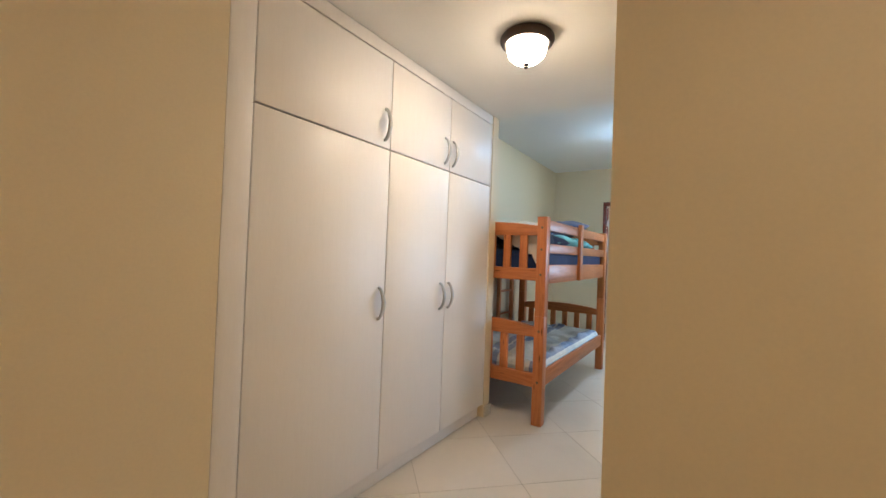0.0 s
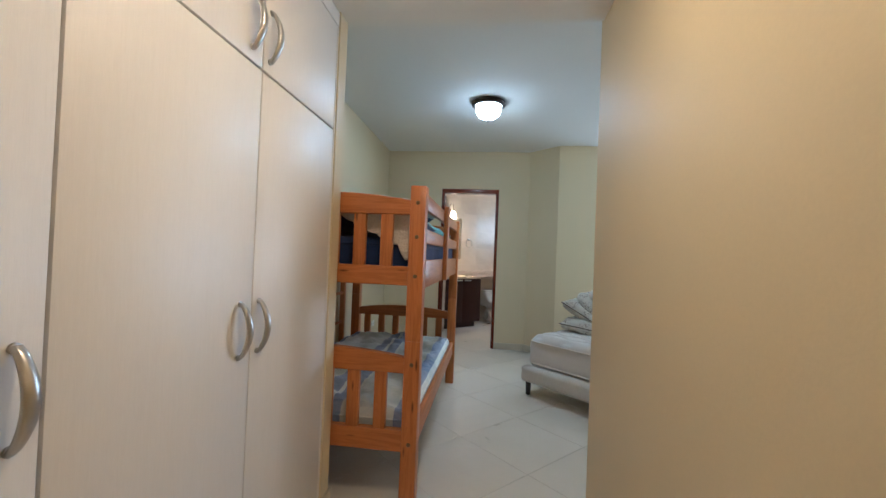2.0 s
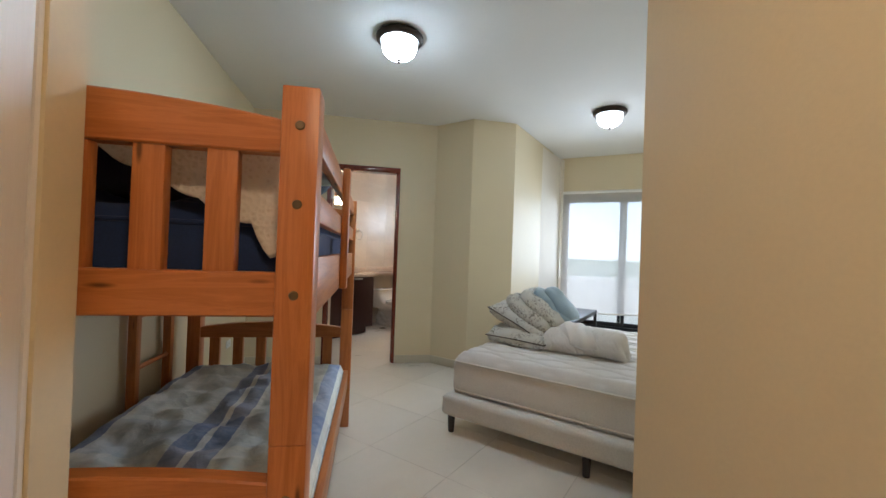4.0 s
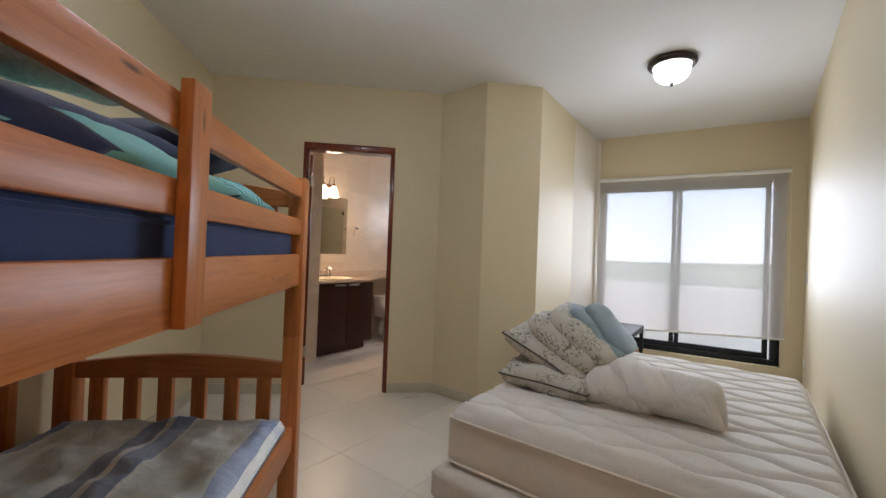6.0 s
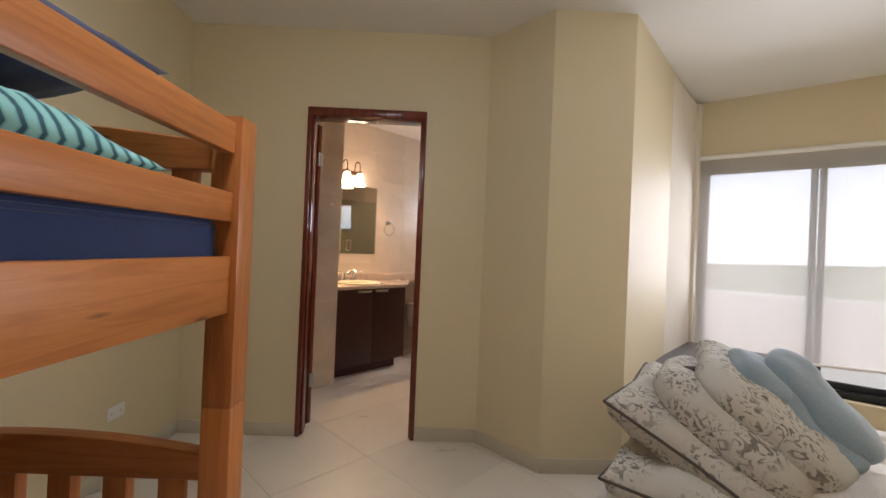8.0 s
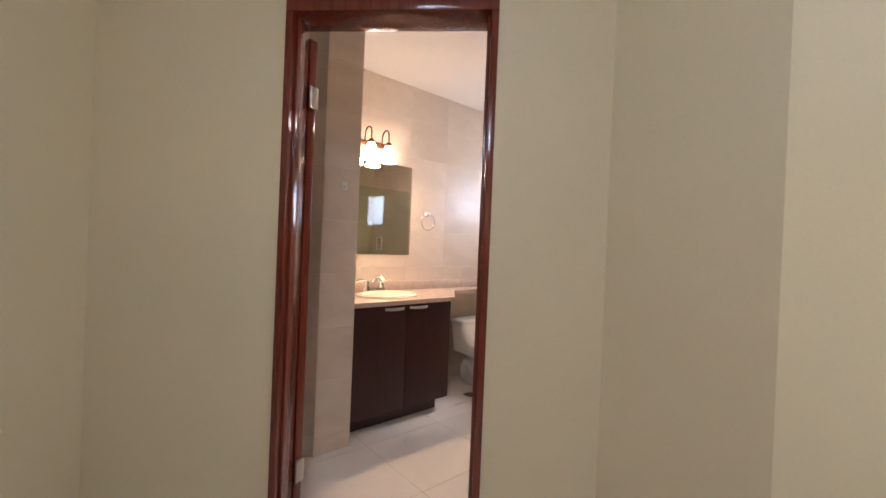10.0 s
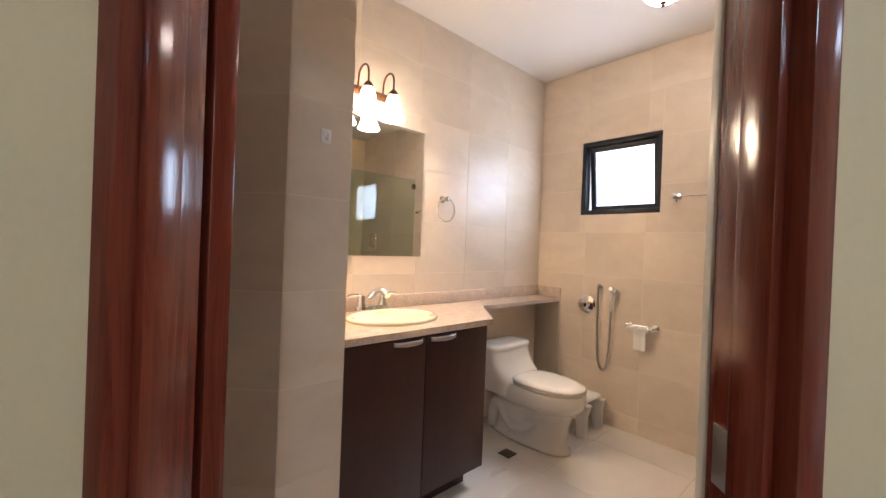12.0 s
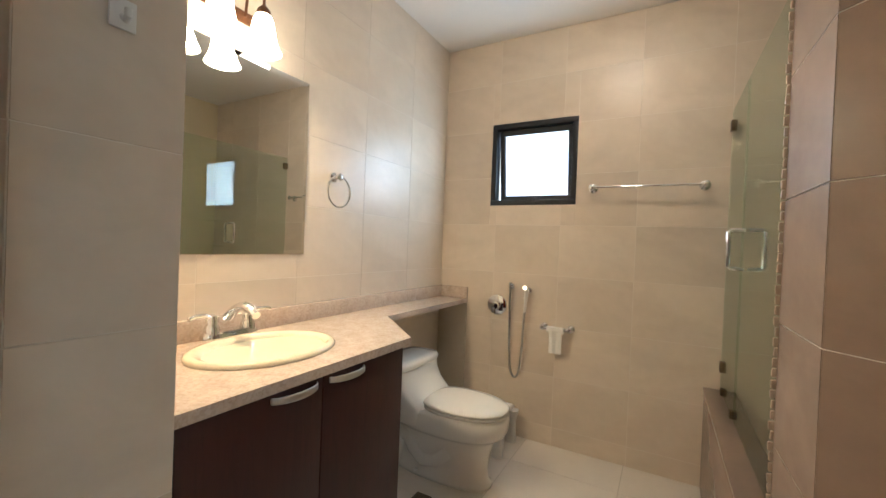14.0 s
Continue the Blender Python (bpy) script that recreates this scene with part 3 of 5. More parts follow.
def bunk_bed():
    b = thing("bunk_bed", BUNK, "orange-stained pine bunk bed with slatted ends and guard rails", "bunk bed")
    XL0, XL1, XR0, XR1 = -1.985, -1.907, -0.996, -0.918
    YN0, YN1, YF0, YF1 = 3.062, 3.140, 5.062, 5.142
    for x0, x1 in ((XL0, XL1), (XR0, XR1)):
        for y0, y1 in ((YN0, YN1), (YF0, YF1)):
            post = part("post", boxed(x0, x1, y0, y1, 0.0, 0.8342, bevel=0.003), M["pine_z"], b)
            part("post", boxed(x0, x1, y0, y1, 0.8345, 1.605, bevel=0.003), M["pine_z"], b)
            for z in (0.33, 0.72, 1.155, 1.35, 1.52):
                yy = y0 if y0 == YN0 else y1
                part("bolt", lathe(bmesh.new(), [(0.0, 0.003), (0.008, 0.003), (0.0105, 0.0), (0.0105, -0.002)], 14, pose((x0 + x1) / 2, yy, z, 90 if y0 == YN0 else -90) @ pose(0, 0, -0.0), caps=False), M["bolt"], post, "steel bolt head")
    for y0, y1 in ((YN0 + 0.016, YN1 - 0.016), (YF0 + 0.016, YF1 - 0.016)):
        ym0, ym1 = y0 + 0.007, y1 - 0.007
        far = y0 > 4
        for z0, z1, bow in ((0.632 if far else 0.670, 0.702 if far else 0.748, 0.036), (0.282, 0.387, 0.0), (1.462, 1.535, 0.036), (1.106, 1.202, 0.0)):
            part("end_rail", board(bmesh.new(), XL1, XR0, y0, y1, z0, z1, bow), M["pine_x"], b)
        for k in range(6):
            x = -1.822 + 0.1474 * k if far else -1.823 + 0.1413 * k
            for z0, z1 in ((0.387, 0.635 if far else 0.673), (1.202, 1.466)):
                part("slat", boxed(x - 0.031, x + 0.031, ym0, ym1, z0 - 0.004, z1, bevel=0.003), M["pine_z"], b)
    for x0, x1 in ((-0.962, -0.934), (-1.970, -1.942)):
        part("side_rail", boxed(x0, x1, YN1, YF0, 0.285, 0.405, bevel=0.004), M["pine_y"], b)
        part("side_rail", boxed(x0, x1, YN1, YF0, 1.085, 1.235, bevel=0.004), M["pine_y"], b)
        part("guard_rail", boxed(x0, x1, YN1, YF0, 1.325, 1.402, bevel=0.004), M["pine_y"], b)
        part("guard_rail", boxed(x0, x1, YN1, YF0, 1.503, 1.586, bevel=0.004), M["pine_y"], b)
    part("guard_post", boxed(-0.9335, -0.903, 3.965, 4.045, 1.085, 1.615, bevel=0.004), M["pine_z"], b)
    part("guard_post", boxed(-1.9415, -1.917, 3.985, 4.075, 1.085, 1.598, bevel=0.004), M["pine_z"], b)
    for k in range(11):
        y = 3.22 + 0.17 * k
        part("bed_slat", boxed(-1.941, -0.963, y, y + 0.07, 1.105, 1.123), M["pine_x"], b)
        part("bed_slat", boxed(-1.941, -0.963, y, y + 0.07, 0.283, 0.300), M["pine_x"], b)


bunk_bed()


def ladder():
    l = thing("bunk_ladder", BUNK, "pine ladder with metal rungs hooked inside the bunk bed", "ladder")
    for y in (4.50, 4.86):
        part("upright", boxed(-2.036, -1.992, y, y + 0.045, 0.0, 1.50, bevel=0.004), M["pine_z"], l)
    for z in (0.30, 0.58, 0.86, 1.14, 1.40):
        part("rung", tube(bmesh.new(), [(-2.013, 4.545, z), (-2.013, 4.86, z)], 0.013), M["pine_y"], l)


ladder()


def soft_block(x0, x1, y0, y1, z0, z1, nx, ny, top, round_=0.05, sides=6):
    """A soft slab: rounded edges, its top raised by top(u, v) with u, v from 0 to 1."""
    bm = bmesh.new()
    rows = []
    for i in range(nx + 1):
        row = []
        for j in range(ny + 1):
            u, v = i / nx, j / ny
            x, y = x0 + (x1 - x0) * u, y0 + (y1 - y0) * v
            e = min(x - x0, x1 - x, y - y0, y1 - y)
            drop = 0.0 if e >= round_ else round_ - math.sqrt(max(0.0, round_ ** 2 - (round_ - e) ** 2))
            row.append(bm.verts.new((x, y, z1 - drop + top(u, v) * min(1.0, e / round_))))
        rows.append(row)
    for i in range(nx):
        for j in range(ny):
            bm.faces.new((rows[i][j], rows[i + 1][j], rows[i + 1][j + 1], rows[i][j + 1]))
    rim = [rows[i][0] for i in range(nx)] + [rows[nx][j] for j in range(ny)] + [rows[i][ny] for i in range(nx, 0, -1)] + [rows[0][j] for j in range(ny, 0, -1)]
    last = rim
    cx, cy = (x0 + x1) / 2, (y0 + y1) / 2
    for k in range(1, sides + 1):
        z = (z1 - round_) + (z0 - z1 + round_) * k / sides
        ring = []
        for v in rim:
            n = 0.006 * noise.noise(Vector((v.co.x * 6, v.co.y * 6, z * 9)))
            pull = 0.012 * (k == sides)
            ring.append(bm.verts.new((v.co.x + (n - pull * (1 if v.co.x > cx else -1)), v.co.y + n - pull * (1 if v.co.y > cy else -1), z)))
        for a in range(len(rim)):
            c = (a + 1) % len(rim)
            bm.faces.new((last[a], ring[a], ring[c], last[c]))
        last = ring
    bm.faces.new(last)
    bmesh.ops.recalc_face_normals(bm, faces=bm.faces)
    return bm


def wrinkles(scale, height, seed):
    def f(u, v):
        p = Vector((u * scale + seed, v * scale * 1.8, seed))
        return height * (noise.noise(p) + 0.6 * noise.noise(p * 2.3) + 0.35 * abs(noise.noise(p * 5.1)))
    return f


def bunk_mattress(name, z0, z1, material, label, seed, edge, y0=3.146):
    m = thing(name, BUNK, label, "mattress")
    x0, x1, y1 = -1.935, edge, 5.056
    part("body", soft_block(x0, x1, y0, y1, z0, z1, 60, 110, wrinkles(6, 0.030, seed), 0.06), material, m, smooth=180)
    r, z = 0.05, z1 - 0.055
    pts = []
    for x, y, a in ((x1 - r, y1 - r, 0), (x0 + r, y1 - r, 90), (x0 + r, y0 + r, 180), (x1 - r, y0 + r, 270)):
        pts += [(x + r * math.cos(radians(a + 15 * k)), y + r * math.sin(radians(a + 15 * k)), z) for k in range(7)]
    part("piping", tube(bmesh.new(), pts + pts[:1], 0.006, 8), material, m)


bunk_mattress("lower_mattress", 0.302, 0.465, M["plaid"], "mattress in crumpled blue-grey plaid cover on the lower bunk", 2.0, -0.968)
bunk_mattress("upper_mattress", 1.124, 1.365, M["blue_sheet"], "mattress in wrinkled navy blue sheet on the upper bunk", 7.0, -0.972, 3.205)


def pillow(name, size, m, material, label, seed=1.0, crumple=0.012):
    single(name, cushion(*size, crumple=crumple, seed=seed), material, label, "pillow", m=BUNK @ m, smooth=180)


pillow("navy_pillow", (0.66, 0.62, 0.22), pose(-1.36, 4.70, 1.50, 6, -9, 6), M["navy"], "plump navy blue pillow on the upper bunk", 3.0)
pillow("navy_pillow", (0.62, 0.86, 0.24), pose(-1.46, 4.08, 1.375, 4, -6, -6), M["navy"], "crumpled navy blue pillow on the upper bunk", 5.0)
pillow("striped_pillow", (0.36, 0.50, 0.15), pose(-1.18, 4.66, 1.372, 0, 6, 4), M["teal_stripe"], "teal pillow with dark stripes on the upper bunk", 8.0)
pillow("teal_pillow", (0.36, 0.82, 0.15), pose(-1.17, 4.02, 1.372, 0, 6, -3), M["teal"], "plain teal pillow on the upper bunk", 9.0)


def crochet_throw():
    """A cream throw over a heap at the near end, its scalloped hem hanging behind the slats."""
    bm = bmesh.new()
    nx, ny = 60, 70
    rows = []
    for i in range(nx + 1):
        row = []
        for j in range(ny + 1):
            u, v = i / nx, j / ny
            x = -1.86 + 0.885 * u
            drop = 0.075 + 0.15 * min(1.0, max(0.0, (x + 1.42) / 0.30)) ** 0.8
            hem = drop + 0.075 * max(0.0, 1 - abs(x + 1.03) / 0.045) ** 0.5 + 0.008 * abs(math.sin(u * 42))
            n = 0.028 * noise.noise(Vector((u * 4.5, v * 4.5, 4.0))) + 0.014 * noise.noise(Vector((u * 11, v * 11, 1.0)))
            heap = 1.560 - 0.035 * max(0.0, u - 0.75) * 4 + 0.03 * v
            if v < 0.3:
                t = 1 - v / 0.3
                y, z = 3.186 - 0.012 * math.sin(t * 1.5) + 0.3 * n, heap - hem * t + 0.3 * n * (1 - t)
            else:
                t = (v - 0.3) / 0.7
                y, z = 3.185 + 0.70 * t, heap + 0.02 * math.sin(math.pi * t) - 0.02 * max(0.0, t - 0.75) * 4 + n
            row.append(bm.verts.new((x, y, z)))
        rows.append(row)
    for i in range(nx):
        for j in range(ny):
            bm.faces.new((rows[i][j], rows[i + 1][j], rows[i + 1][j + 1], rows[i][j + 1]))
    bmesh.ops.recalc_face_normals(bm, faces=bm.faces)
    ob = single("crochet_throw", bm, M["knit"], "cream crochet throw with scalloped hem heaped on the upper bunk", "blanket", m=BUNK, smooth=180)
    s = ob.modifiers.new("thickness", "SOLIDIFY")
    s.thickness = 0.01


crochet_throw()
single("navy_blanket", cushion(0.90, 0.66, 0.18, 0.012, 11.0, power=0.3), M["navy"], "folded navy blanket on the upper bunk", "blanket", m=BUNK @ pose(-1.43, 3.545, 1.365, 0, 3, 0), smooth=180)


# ---- double bed ----
BED = pose(-0.17, 4.93, 0, 0, 0, -45)


def double_bed():
    b = thing("bed_base", BED, "light grey fabric box bed base on short dark legs", "bed base")
    part("box", soft_block(-0.05, 1.42, -0.06, 1.88, 0.125, 0.272, 60, 80, lambda u, v: 0.0, 0.025), M["box_cloth"], b, smooth=180)
    for x in (0.0, 0.93, 1.36):
        for y in (-0.01, 0.92, 1.80):
            part("leg", lathe(bmesh.new(), [(0.019, 0.0), (0.021, 0.004), (0.027, 0.124), (0.0, 0.125)], 16, pose(x, y, 0)), M["soap_black"], b, "dark wooden leg")


def quilt(u, v):
    x, y = u * 1.40, v * 1.86
    best = 1.0
    for k in range(int(y / 0.115) - 1, int(y / 0.115) + 3):
        line = k * 0.115 + 0.026 * math.sin(2 * math.pi * x / 0.30 + (math.pi if k % 2 else 0.0))
        best = min(best, abs(y - line))
    puff = 0.030 * (1 - math.exp(-(best / 0.016) ** 2))
    return puff + 0.004 * noise.noise(Vector((x * 3, y * 3, 0)))


def double_mattress():
    m = thing("double_mattress", BED, "white quilted mattress with wavy stitching on the bed base", "mattress")
    part("body", soft_block(0.0, 1.40, 0.0, 1.86, 0.273, 0.535, 120, 170, quilt, 0.05), M["ticking"], m, smooth=180)
    for z in (0.298, 0.497):
        pts = []
        for x, y, a in ((1.365, 1.825, 0), (0.035, 1.825, 90), (0.035, 0.035, 180), (1.365, 0.035, 270)):
            for k in range(7):
                t = radians(a + 15 * k)
                pts.append((x + 0.040 * math.cos(t), y + 0.040 * math.sin(t), z))
        pts.append(pts[0])
        part("piping", tube(bmesh.new(), pts, 0.006, 8), M["side_cloth"], m, "cream piped edge")


double_bed()
double_mattress()


ON_BED = BED @ pose(0, 0, 0.540)


def piped_pillow(w, l, h, m, label, seed):
    """A floral pillow with a dark piped seam."""
    p = single("floral_pillow", cushion(w, l, h, crumple=0.024, seed=seed, power=0.24, ear=0.07), M["floral"], label, "pillow", m=m, smooth=180)
    edge = [(2 * k / 16 - 1, -1) for k in range(16)] + [(1, 2 * k / 16 - 1) for k in range(16)] + [(1 - 2 * k / 16, 1) for k in range(16)] + [(-1, 1 - 2 * k / 16) for k in range(17)]
    pts = []
    for u, v in edge:
        pinch = 1 - 0.07 * (1 - abs(u * v))
        pts.append((u * w / 2 * pinch, v * l / 2 * pinch, h / 2))
    part("piping", tube(bmesh.new(), pts, 0.0048, 8), M["piping"], p, "dark brown piping")


piped_pillow(0.46, 0.56, 0.17, ON_BED @ pose(0.255, 0.66, 0.0, 0, 3, 5), "white floral pillow with dark piping on the bare mattress", 12.0)
piped_pillow(0.52, 0.58, 0.17, ON_BED @ pose(0.245, 0.72, 0.190, 0, 26, 6) @ pose(0, 0, -0.085), "white floral pillow with dark piping leaning on another", 17.0)


def folded(w, l, h, seed, crease=0.020, nu=44, nv=72):
    """One thick fold of cloth centred on itself: a rounded slab with creases that run along it and a puckered rim."""
    bm, rings = bmesh.new(), []
    for i in range(1, nu):
        a = -math.pi / 2 + math.pi * i / nu
        ca, sa = math.cos(a) ** 0.45, math.copysign(abs(math.sin(a)) ** 0.8, math.sin(a))
        ring = []
        for j in range(nv):
            b = 2 * math.pi * j / nv
            cb, sb = math.cos(b), math.sin(b)
            u = ca * math.copysign(abs(cb) ** 0.5, cb)
            v = ca * math.copysign(abs(sb) ** 0.5, sb)
            p = Vector((u * w * 5, v * l * 5, sa * h * 4 + seed))
            broad = noise.noise(p * 0.8)
            fine = abs(noise.noise(Vector((u * w * 16 + 3 * broad, v * l * 6, sa * 1.5 + seed))))
            swell = 1 + 0.10 * broad - crease * 9 * max(0.0, 0.22 - fine)
            sag = 0.018 * math.sin(v * 2.2 + seed)
            ring.append((u * w / 2 * (1 + 0.05 * broad), v * l / 2 * (1 + 0.04 * broad), sa * h / 2 * swell + sag + crease * broad))
        rings.append(ring)
    return loft(bm, rings)


def cloth_stack(name, folds, material, label, category):
    c = thing(name, ON_BED, label, category)
    for (w, l, h), place, seed in folds:
        part("fold", folded(w, l, h, seed), material, c, smooth=180, m=place)
    return c


comforter = cloth_stack("floral_comforter", [
    ((0.46, 0.50, 0.130), pose(0.315, 0.72, 0.250, 3, 32, 3), 3.0),
    ((0.42, 0.46, 0.120), pose(0.385, 0.74, 0.295, -3, 37, 6), 8.0),
    ((0.20, 0.34, 0.100), pose(0.260, 0.93, 0.350, 10, 26, 16), 14.0),
], M["floral"], "thick folded white floral comforter leaning on a pillow", "comforter")
part("hem", tube(bmesh.new(), [(0.165, 0.62, 0.372), (0.20, 0.64, 0.392), (0.25, 0.66, 0.397), (0.285, 0.69, 0.392), (0.30, 0.75, 0.402)], 0.012, 10), M["piping"], comforter, "dark brown bound hem", smooth=180)
cloth_stack("blue_blanket", [
    ((0.36, 0.36, 0.090), pose(0.440, 0.790, 0.318, 4, 40, 4), 21.0),
    ((0.33, 0.32, 0.085), pose(0.498, 0.830, 0.338, -2, 45, -3), 27.0),
    ((0.15, 0.24, 0.070), pose(0.365, 0.720, 0.398, 6, 30, 20), 33.0),
], M["slate_blue"], "folded slate blue blanket leaning on the comforter", "blanket")


def rolled_duvet():
    """A fleece duvet rolled up loosely: a thick sausage with twist creases, and a flap laid over its middle."""
    d = thing("rolled_duvet", ON_BED, "bundled white fleece duvet on the bare mattress", "duvet")

    def sausage(x0, x1, y0, y1, r0, r1, squash, twist, seed, n=70, k=56):
        rings = []
        for i in range(n + 1):
            t = i / n
            end = math.sqrt(max(0.0, 1 - (2 * t - 1) ** 6)) * 0.97 + 0.03
            r = (r0 + (r1 - r0) * t) * end
            ring = []
            for j in range(k):
                a = 2 * math.pi * j / k
                b = noise.noise(Vector((t * 3 + seed, math.cos(a) * 0.9, math.sin(a) * 0.9)))
                fold = noise.noise(Vector((t * 7 + twist * math.sin(a) + seed, math.cos(a + twist * t) * 1.6, math.sin(a + twist * t) * 1.6)))
                rr = r * (1 + 0.10 * b - 0.30 * max(0.0, 0.16 - abs(fold)))
                z = max(0.004, r * squash + rr * squash * math.sin(a))
                ring.append((x0 + (x1 - x0) * t + 0.03 * b, y0 + (y1 - y0) * t + rr * math.cos(a), z))
            rings.append(ring)
        return loft(bmesh.new(), rings)

    part("roll", sausage(0.44, 0.80, 0.585, 0.61, 0.155, 0.160, 0.64, 1.2, 2.0), M["white_fleece"], d, smooth=180)
    part("roll", sausage(0.70, 1.045, 0.625, 0.60, 0.160, 0.150, 0.70, -1.0, 9.0), M["white_fleece"], d, smooth=180)
    rows, bm = [], bmesh.new()
    for i in range(41):
        u = i / 40
        row = []
        for j in range(31):
            v = j / 30
            a = radians(200 - 200 * v)
            n = 0.020 * noise.noise(Vector((u * 4, v * 3, 6.0)))
            edge = 0.05 * max(0.0, 1 - 4 * u) + 0.010 * max(0.0, 1 - 8 * (1 - u)) + 0.05 * max(0.0, 1 - 6 * min(v, 1 - v)) ** 2
            x = 0.50 + 0.24 * u + 0.12 * (1 - v) + 0.02 * math.sin(v * 9)
            row.append(bm.verts.new((x, 0.60 + (0.174 - edge + n) * math.cos(a), 0.104 + (0.128 - edge + n) * math.sin(a))))
        rows.append(row)
    for i in range(40):
        for j in range(30):
            bm.faces.new((rows[i][j], rows[i + 1][j], rows[i + 1][j + 1], rows[i][j + 1]))
    bmesh.ops.recalc_face_normals(bm, faces=bm.faces)
    flap = part("flap", bm, M["white_fleece"], d, smooth=180)
    thick = flap.modifiers.new("thickness", "SOLIDIFY")
    thick.thickness = 0.018


rolled_duvet()


def desk():
    """Low table with an angle-iron frame, below the window."""
    m = pose(1.03, 6.665, 0, 0, 0, 47.3)
    d = thing("desk", m, "low grey-topped desk on a black metal frame", "desk")
    L, W, H = 1.28, 0.62, 0.545
    part("top", boxed(0, L, -W, -0.02, H - 0.012, H, bevel=0.002), M["desk"], d, "grey laminate top")
    for y in (-W, -0.055):
        part("apron", boxed(0.0, L, y, y + 0.035, H - 0.052, H - 0.0125, bevel=0.002), M["black_metal"], d)
    for x in (0.0, L - 0.035):
        part("apron", boxed(x, x + 0.035, -W + 0.036, -0.056, H - 0.052, H - 0.0125, bevel=0.002), M["black_metal"], d)
        for y in (-W, -0.055):
            leg = part("leg", boxed(x - 0.001, x + 0.036, y - 0.001, y + 0.036, 0.0, H - 0.053, bevel=0.002), M["black_metal"], d)
            for z in (0.03, H - 0.08):
                part("bolt", lathe(bmesh.new(), [(0.0, 0.004), (0.006, 0.003), (0.007, 0.0)], 12, pose(x - 0.001, y + 0.018, z, 0, -90), caps=False), M["nickel"], leg)
    part("stretcher", boxed(L - 0.03, L, -W + 0.036, -0.056, 0.22, 0.25, bevel=0.002), M["pine_x"], d, "brown wooden stretcher")


desk()


# ---- bedroom window and blind ----
def bedroom_window():
    w = thing("window_1", WINDOW_WALL, "black aluminium sliding window in the cream wall", "window", kind="structure")
    s0, s1, z0, z1 = WIN_S0, WIN_S1, WIN_Z0, WIN_Z1
    y0, y1 = 0.07, 0.13
    for b in ((s0, s1, y0, y1, z1 - 0.05, z1), (s0, s1, y0, y1, z0, z0 + 0.055), (s0, s0 + 0.045, y0, y1, z0 + 0.055, z1 - 0.05), (s1 - 0.074, s1, y0, y1, z0 + 0.055, z1 - 0.05)):
        part("frame", boxed(*b, bevel=0.003), M["alu"], w)
    mid = 0.870
    for a, b, y in ((s0 + 0.046, mid + 0.048, 0.085), (mid - 0.048, s1 - 0.088, 0.110)):
        sash = part("sash", box(box(boxed(a, a + 0.045, y, y + 0.022, z0 + 0.056, z1 - 0.051, bevel=0.003), b - 0.045, b, y, y + 0.022, z0 + 0.056, z1 - 0.051, 0.003), a + 0.045, b - 0.045, y, y + 0.022, z0 + 0.056, z0 + 0.115, 0.003), M["alu"], w)
        box_top = part("sash_rail", boxed(a + 0.045, b - 0.045, y, y + 0.022, z1 - 0.10, z1 - 0.051, bevel=0.003), M["alu"], w)
        pane = part("pane", boxed(a + 0.045, b - 0.045, y + 0.008, y + 0.013, z0 + 0.115, z1 - 0.10), M["glass"], w, "clear glass pane", smooth=None)
        pane.visible_shadow = False
    part("sill", boxed(s0, s1, 0.0, 0.07, z0 - 0.02, z0 - 0.001), M["wall"], w)


bedroom_window()


def roller_blind():
    b = thing("roller_blind", WINDOW_WALL, "sheer white roller blind lowered over most of the window", "roller blind")
    s0, s1, zt = 0.006, 1.825, 2.205
    part("roller", tube(bmesh.new(), [(s0, -0.030, zt), (s1, -0.030, zt)], 0.021, 18), M["plastic"], b)
    for s in (s0 - 0.006, s1 + 0.001):
        part("bracket", boxed(s, s + 0.005, -0.056, -0.001, zt - 0.03, zt + 0.03, bevel=0.001), M["plastic"], b)
    bm = bmesh.new()
    n, k = 24, 10
    rows = []
    for i in range(n + 1):
        s = s0 + 0.015 + (s1 - s0 - 0.03) * i / n
        low = 0.462 + 0.085 * i / n
        rows.append([bm.verts.new((s, -0.010 - 0.004 * math.sin(i * 0.9) * (1 - j / k) - 0.0012, low + (zt - low) * j / k)) for j in range(k + 1)])
    for i in range(n):
        for j in range(k):
            bm.faces.new((rows[i][j], rows[i + 1][j], rows[i + 1][j + 1], rows[i][j + 1]))
    part("screen", bm, M["sheer"], b, "sheer white solar screen", smooth=180)
    part("bottom_bar", tube(bmesh.new(), [(s0 + 0.012, -0.011, 0.455), (s1 - 0.012, -0.011, 0.540)], 0.011, 12), M["plastic"], b)
    part("chain", tube(bmesh.new(), [(s1 + 0.004, -0.04, zt), (s1 + 0.006, -0.035, 1.2), (s1 + 0.004, -0.03, 0.75)], 0.0025, 6), M["plastic"], b)


roller_blind()


def wall_plate(name, m, w, h, label, rocker=True):
    p = thing(name, m, label, "switch" if rocker else "socket")
    part("plate", boxed(-w / 2, w / 2, -0.007, -0.0005, -h / 2, h / 2, bevel=0.003), M["plastic"], p)
    if rocker:
        part("rocker", boxed(-w * 0.22, w * 0.22, -0.010, -0.007, -h * 0.3, h * 0.3, bevel=0.001), M["plastic"], p)
    else:
        for s in (-0.25, 0.25):
            r = part("receptacle", boxed(w * s - 0.015, w * s + 0.015, -0.0085, -0.007, -0.014, 0.014, bevel=0.0007), M["plastic"], p)
            for t in (-0.006, 0.006):
                part("slot", boxed(w * s + t - 0.001, w * s + t + 0.001, -0.0089, -0.0086, -0.005, 0.005), M["gap"], r)


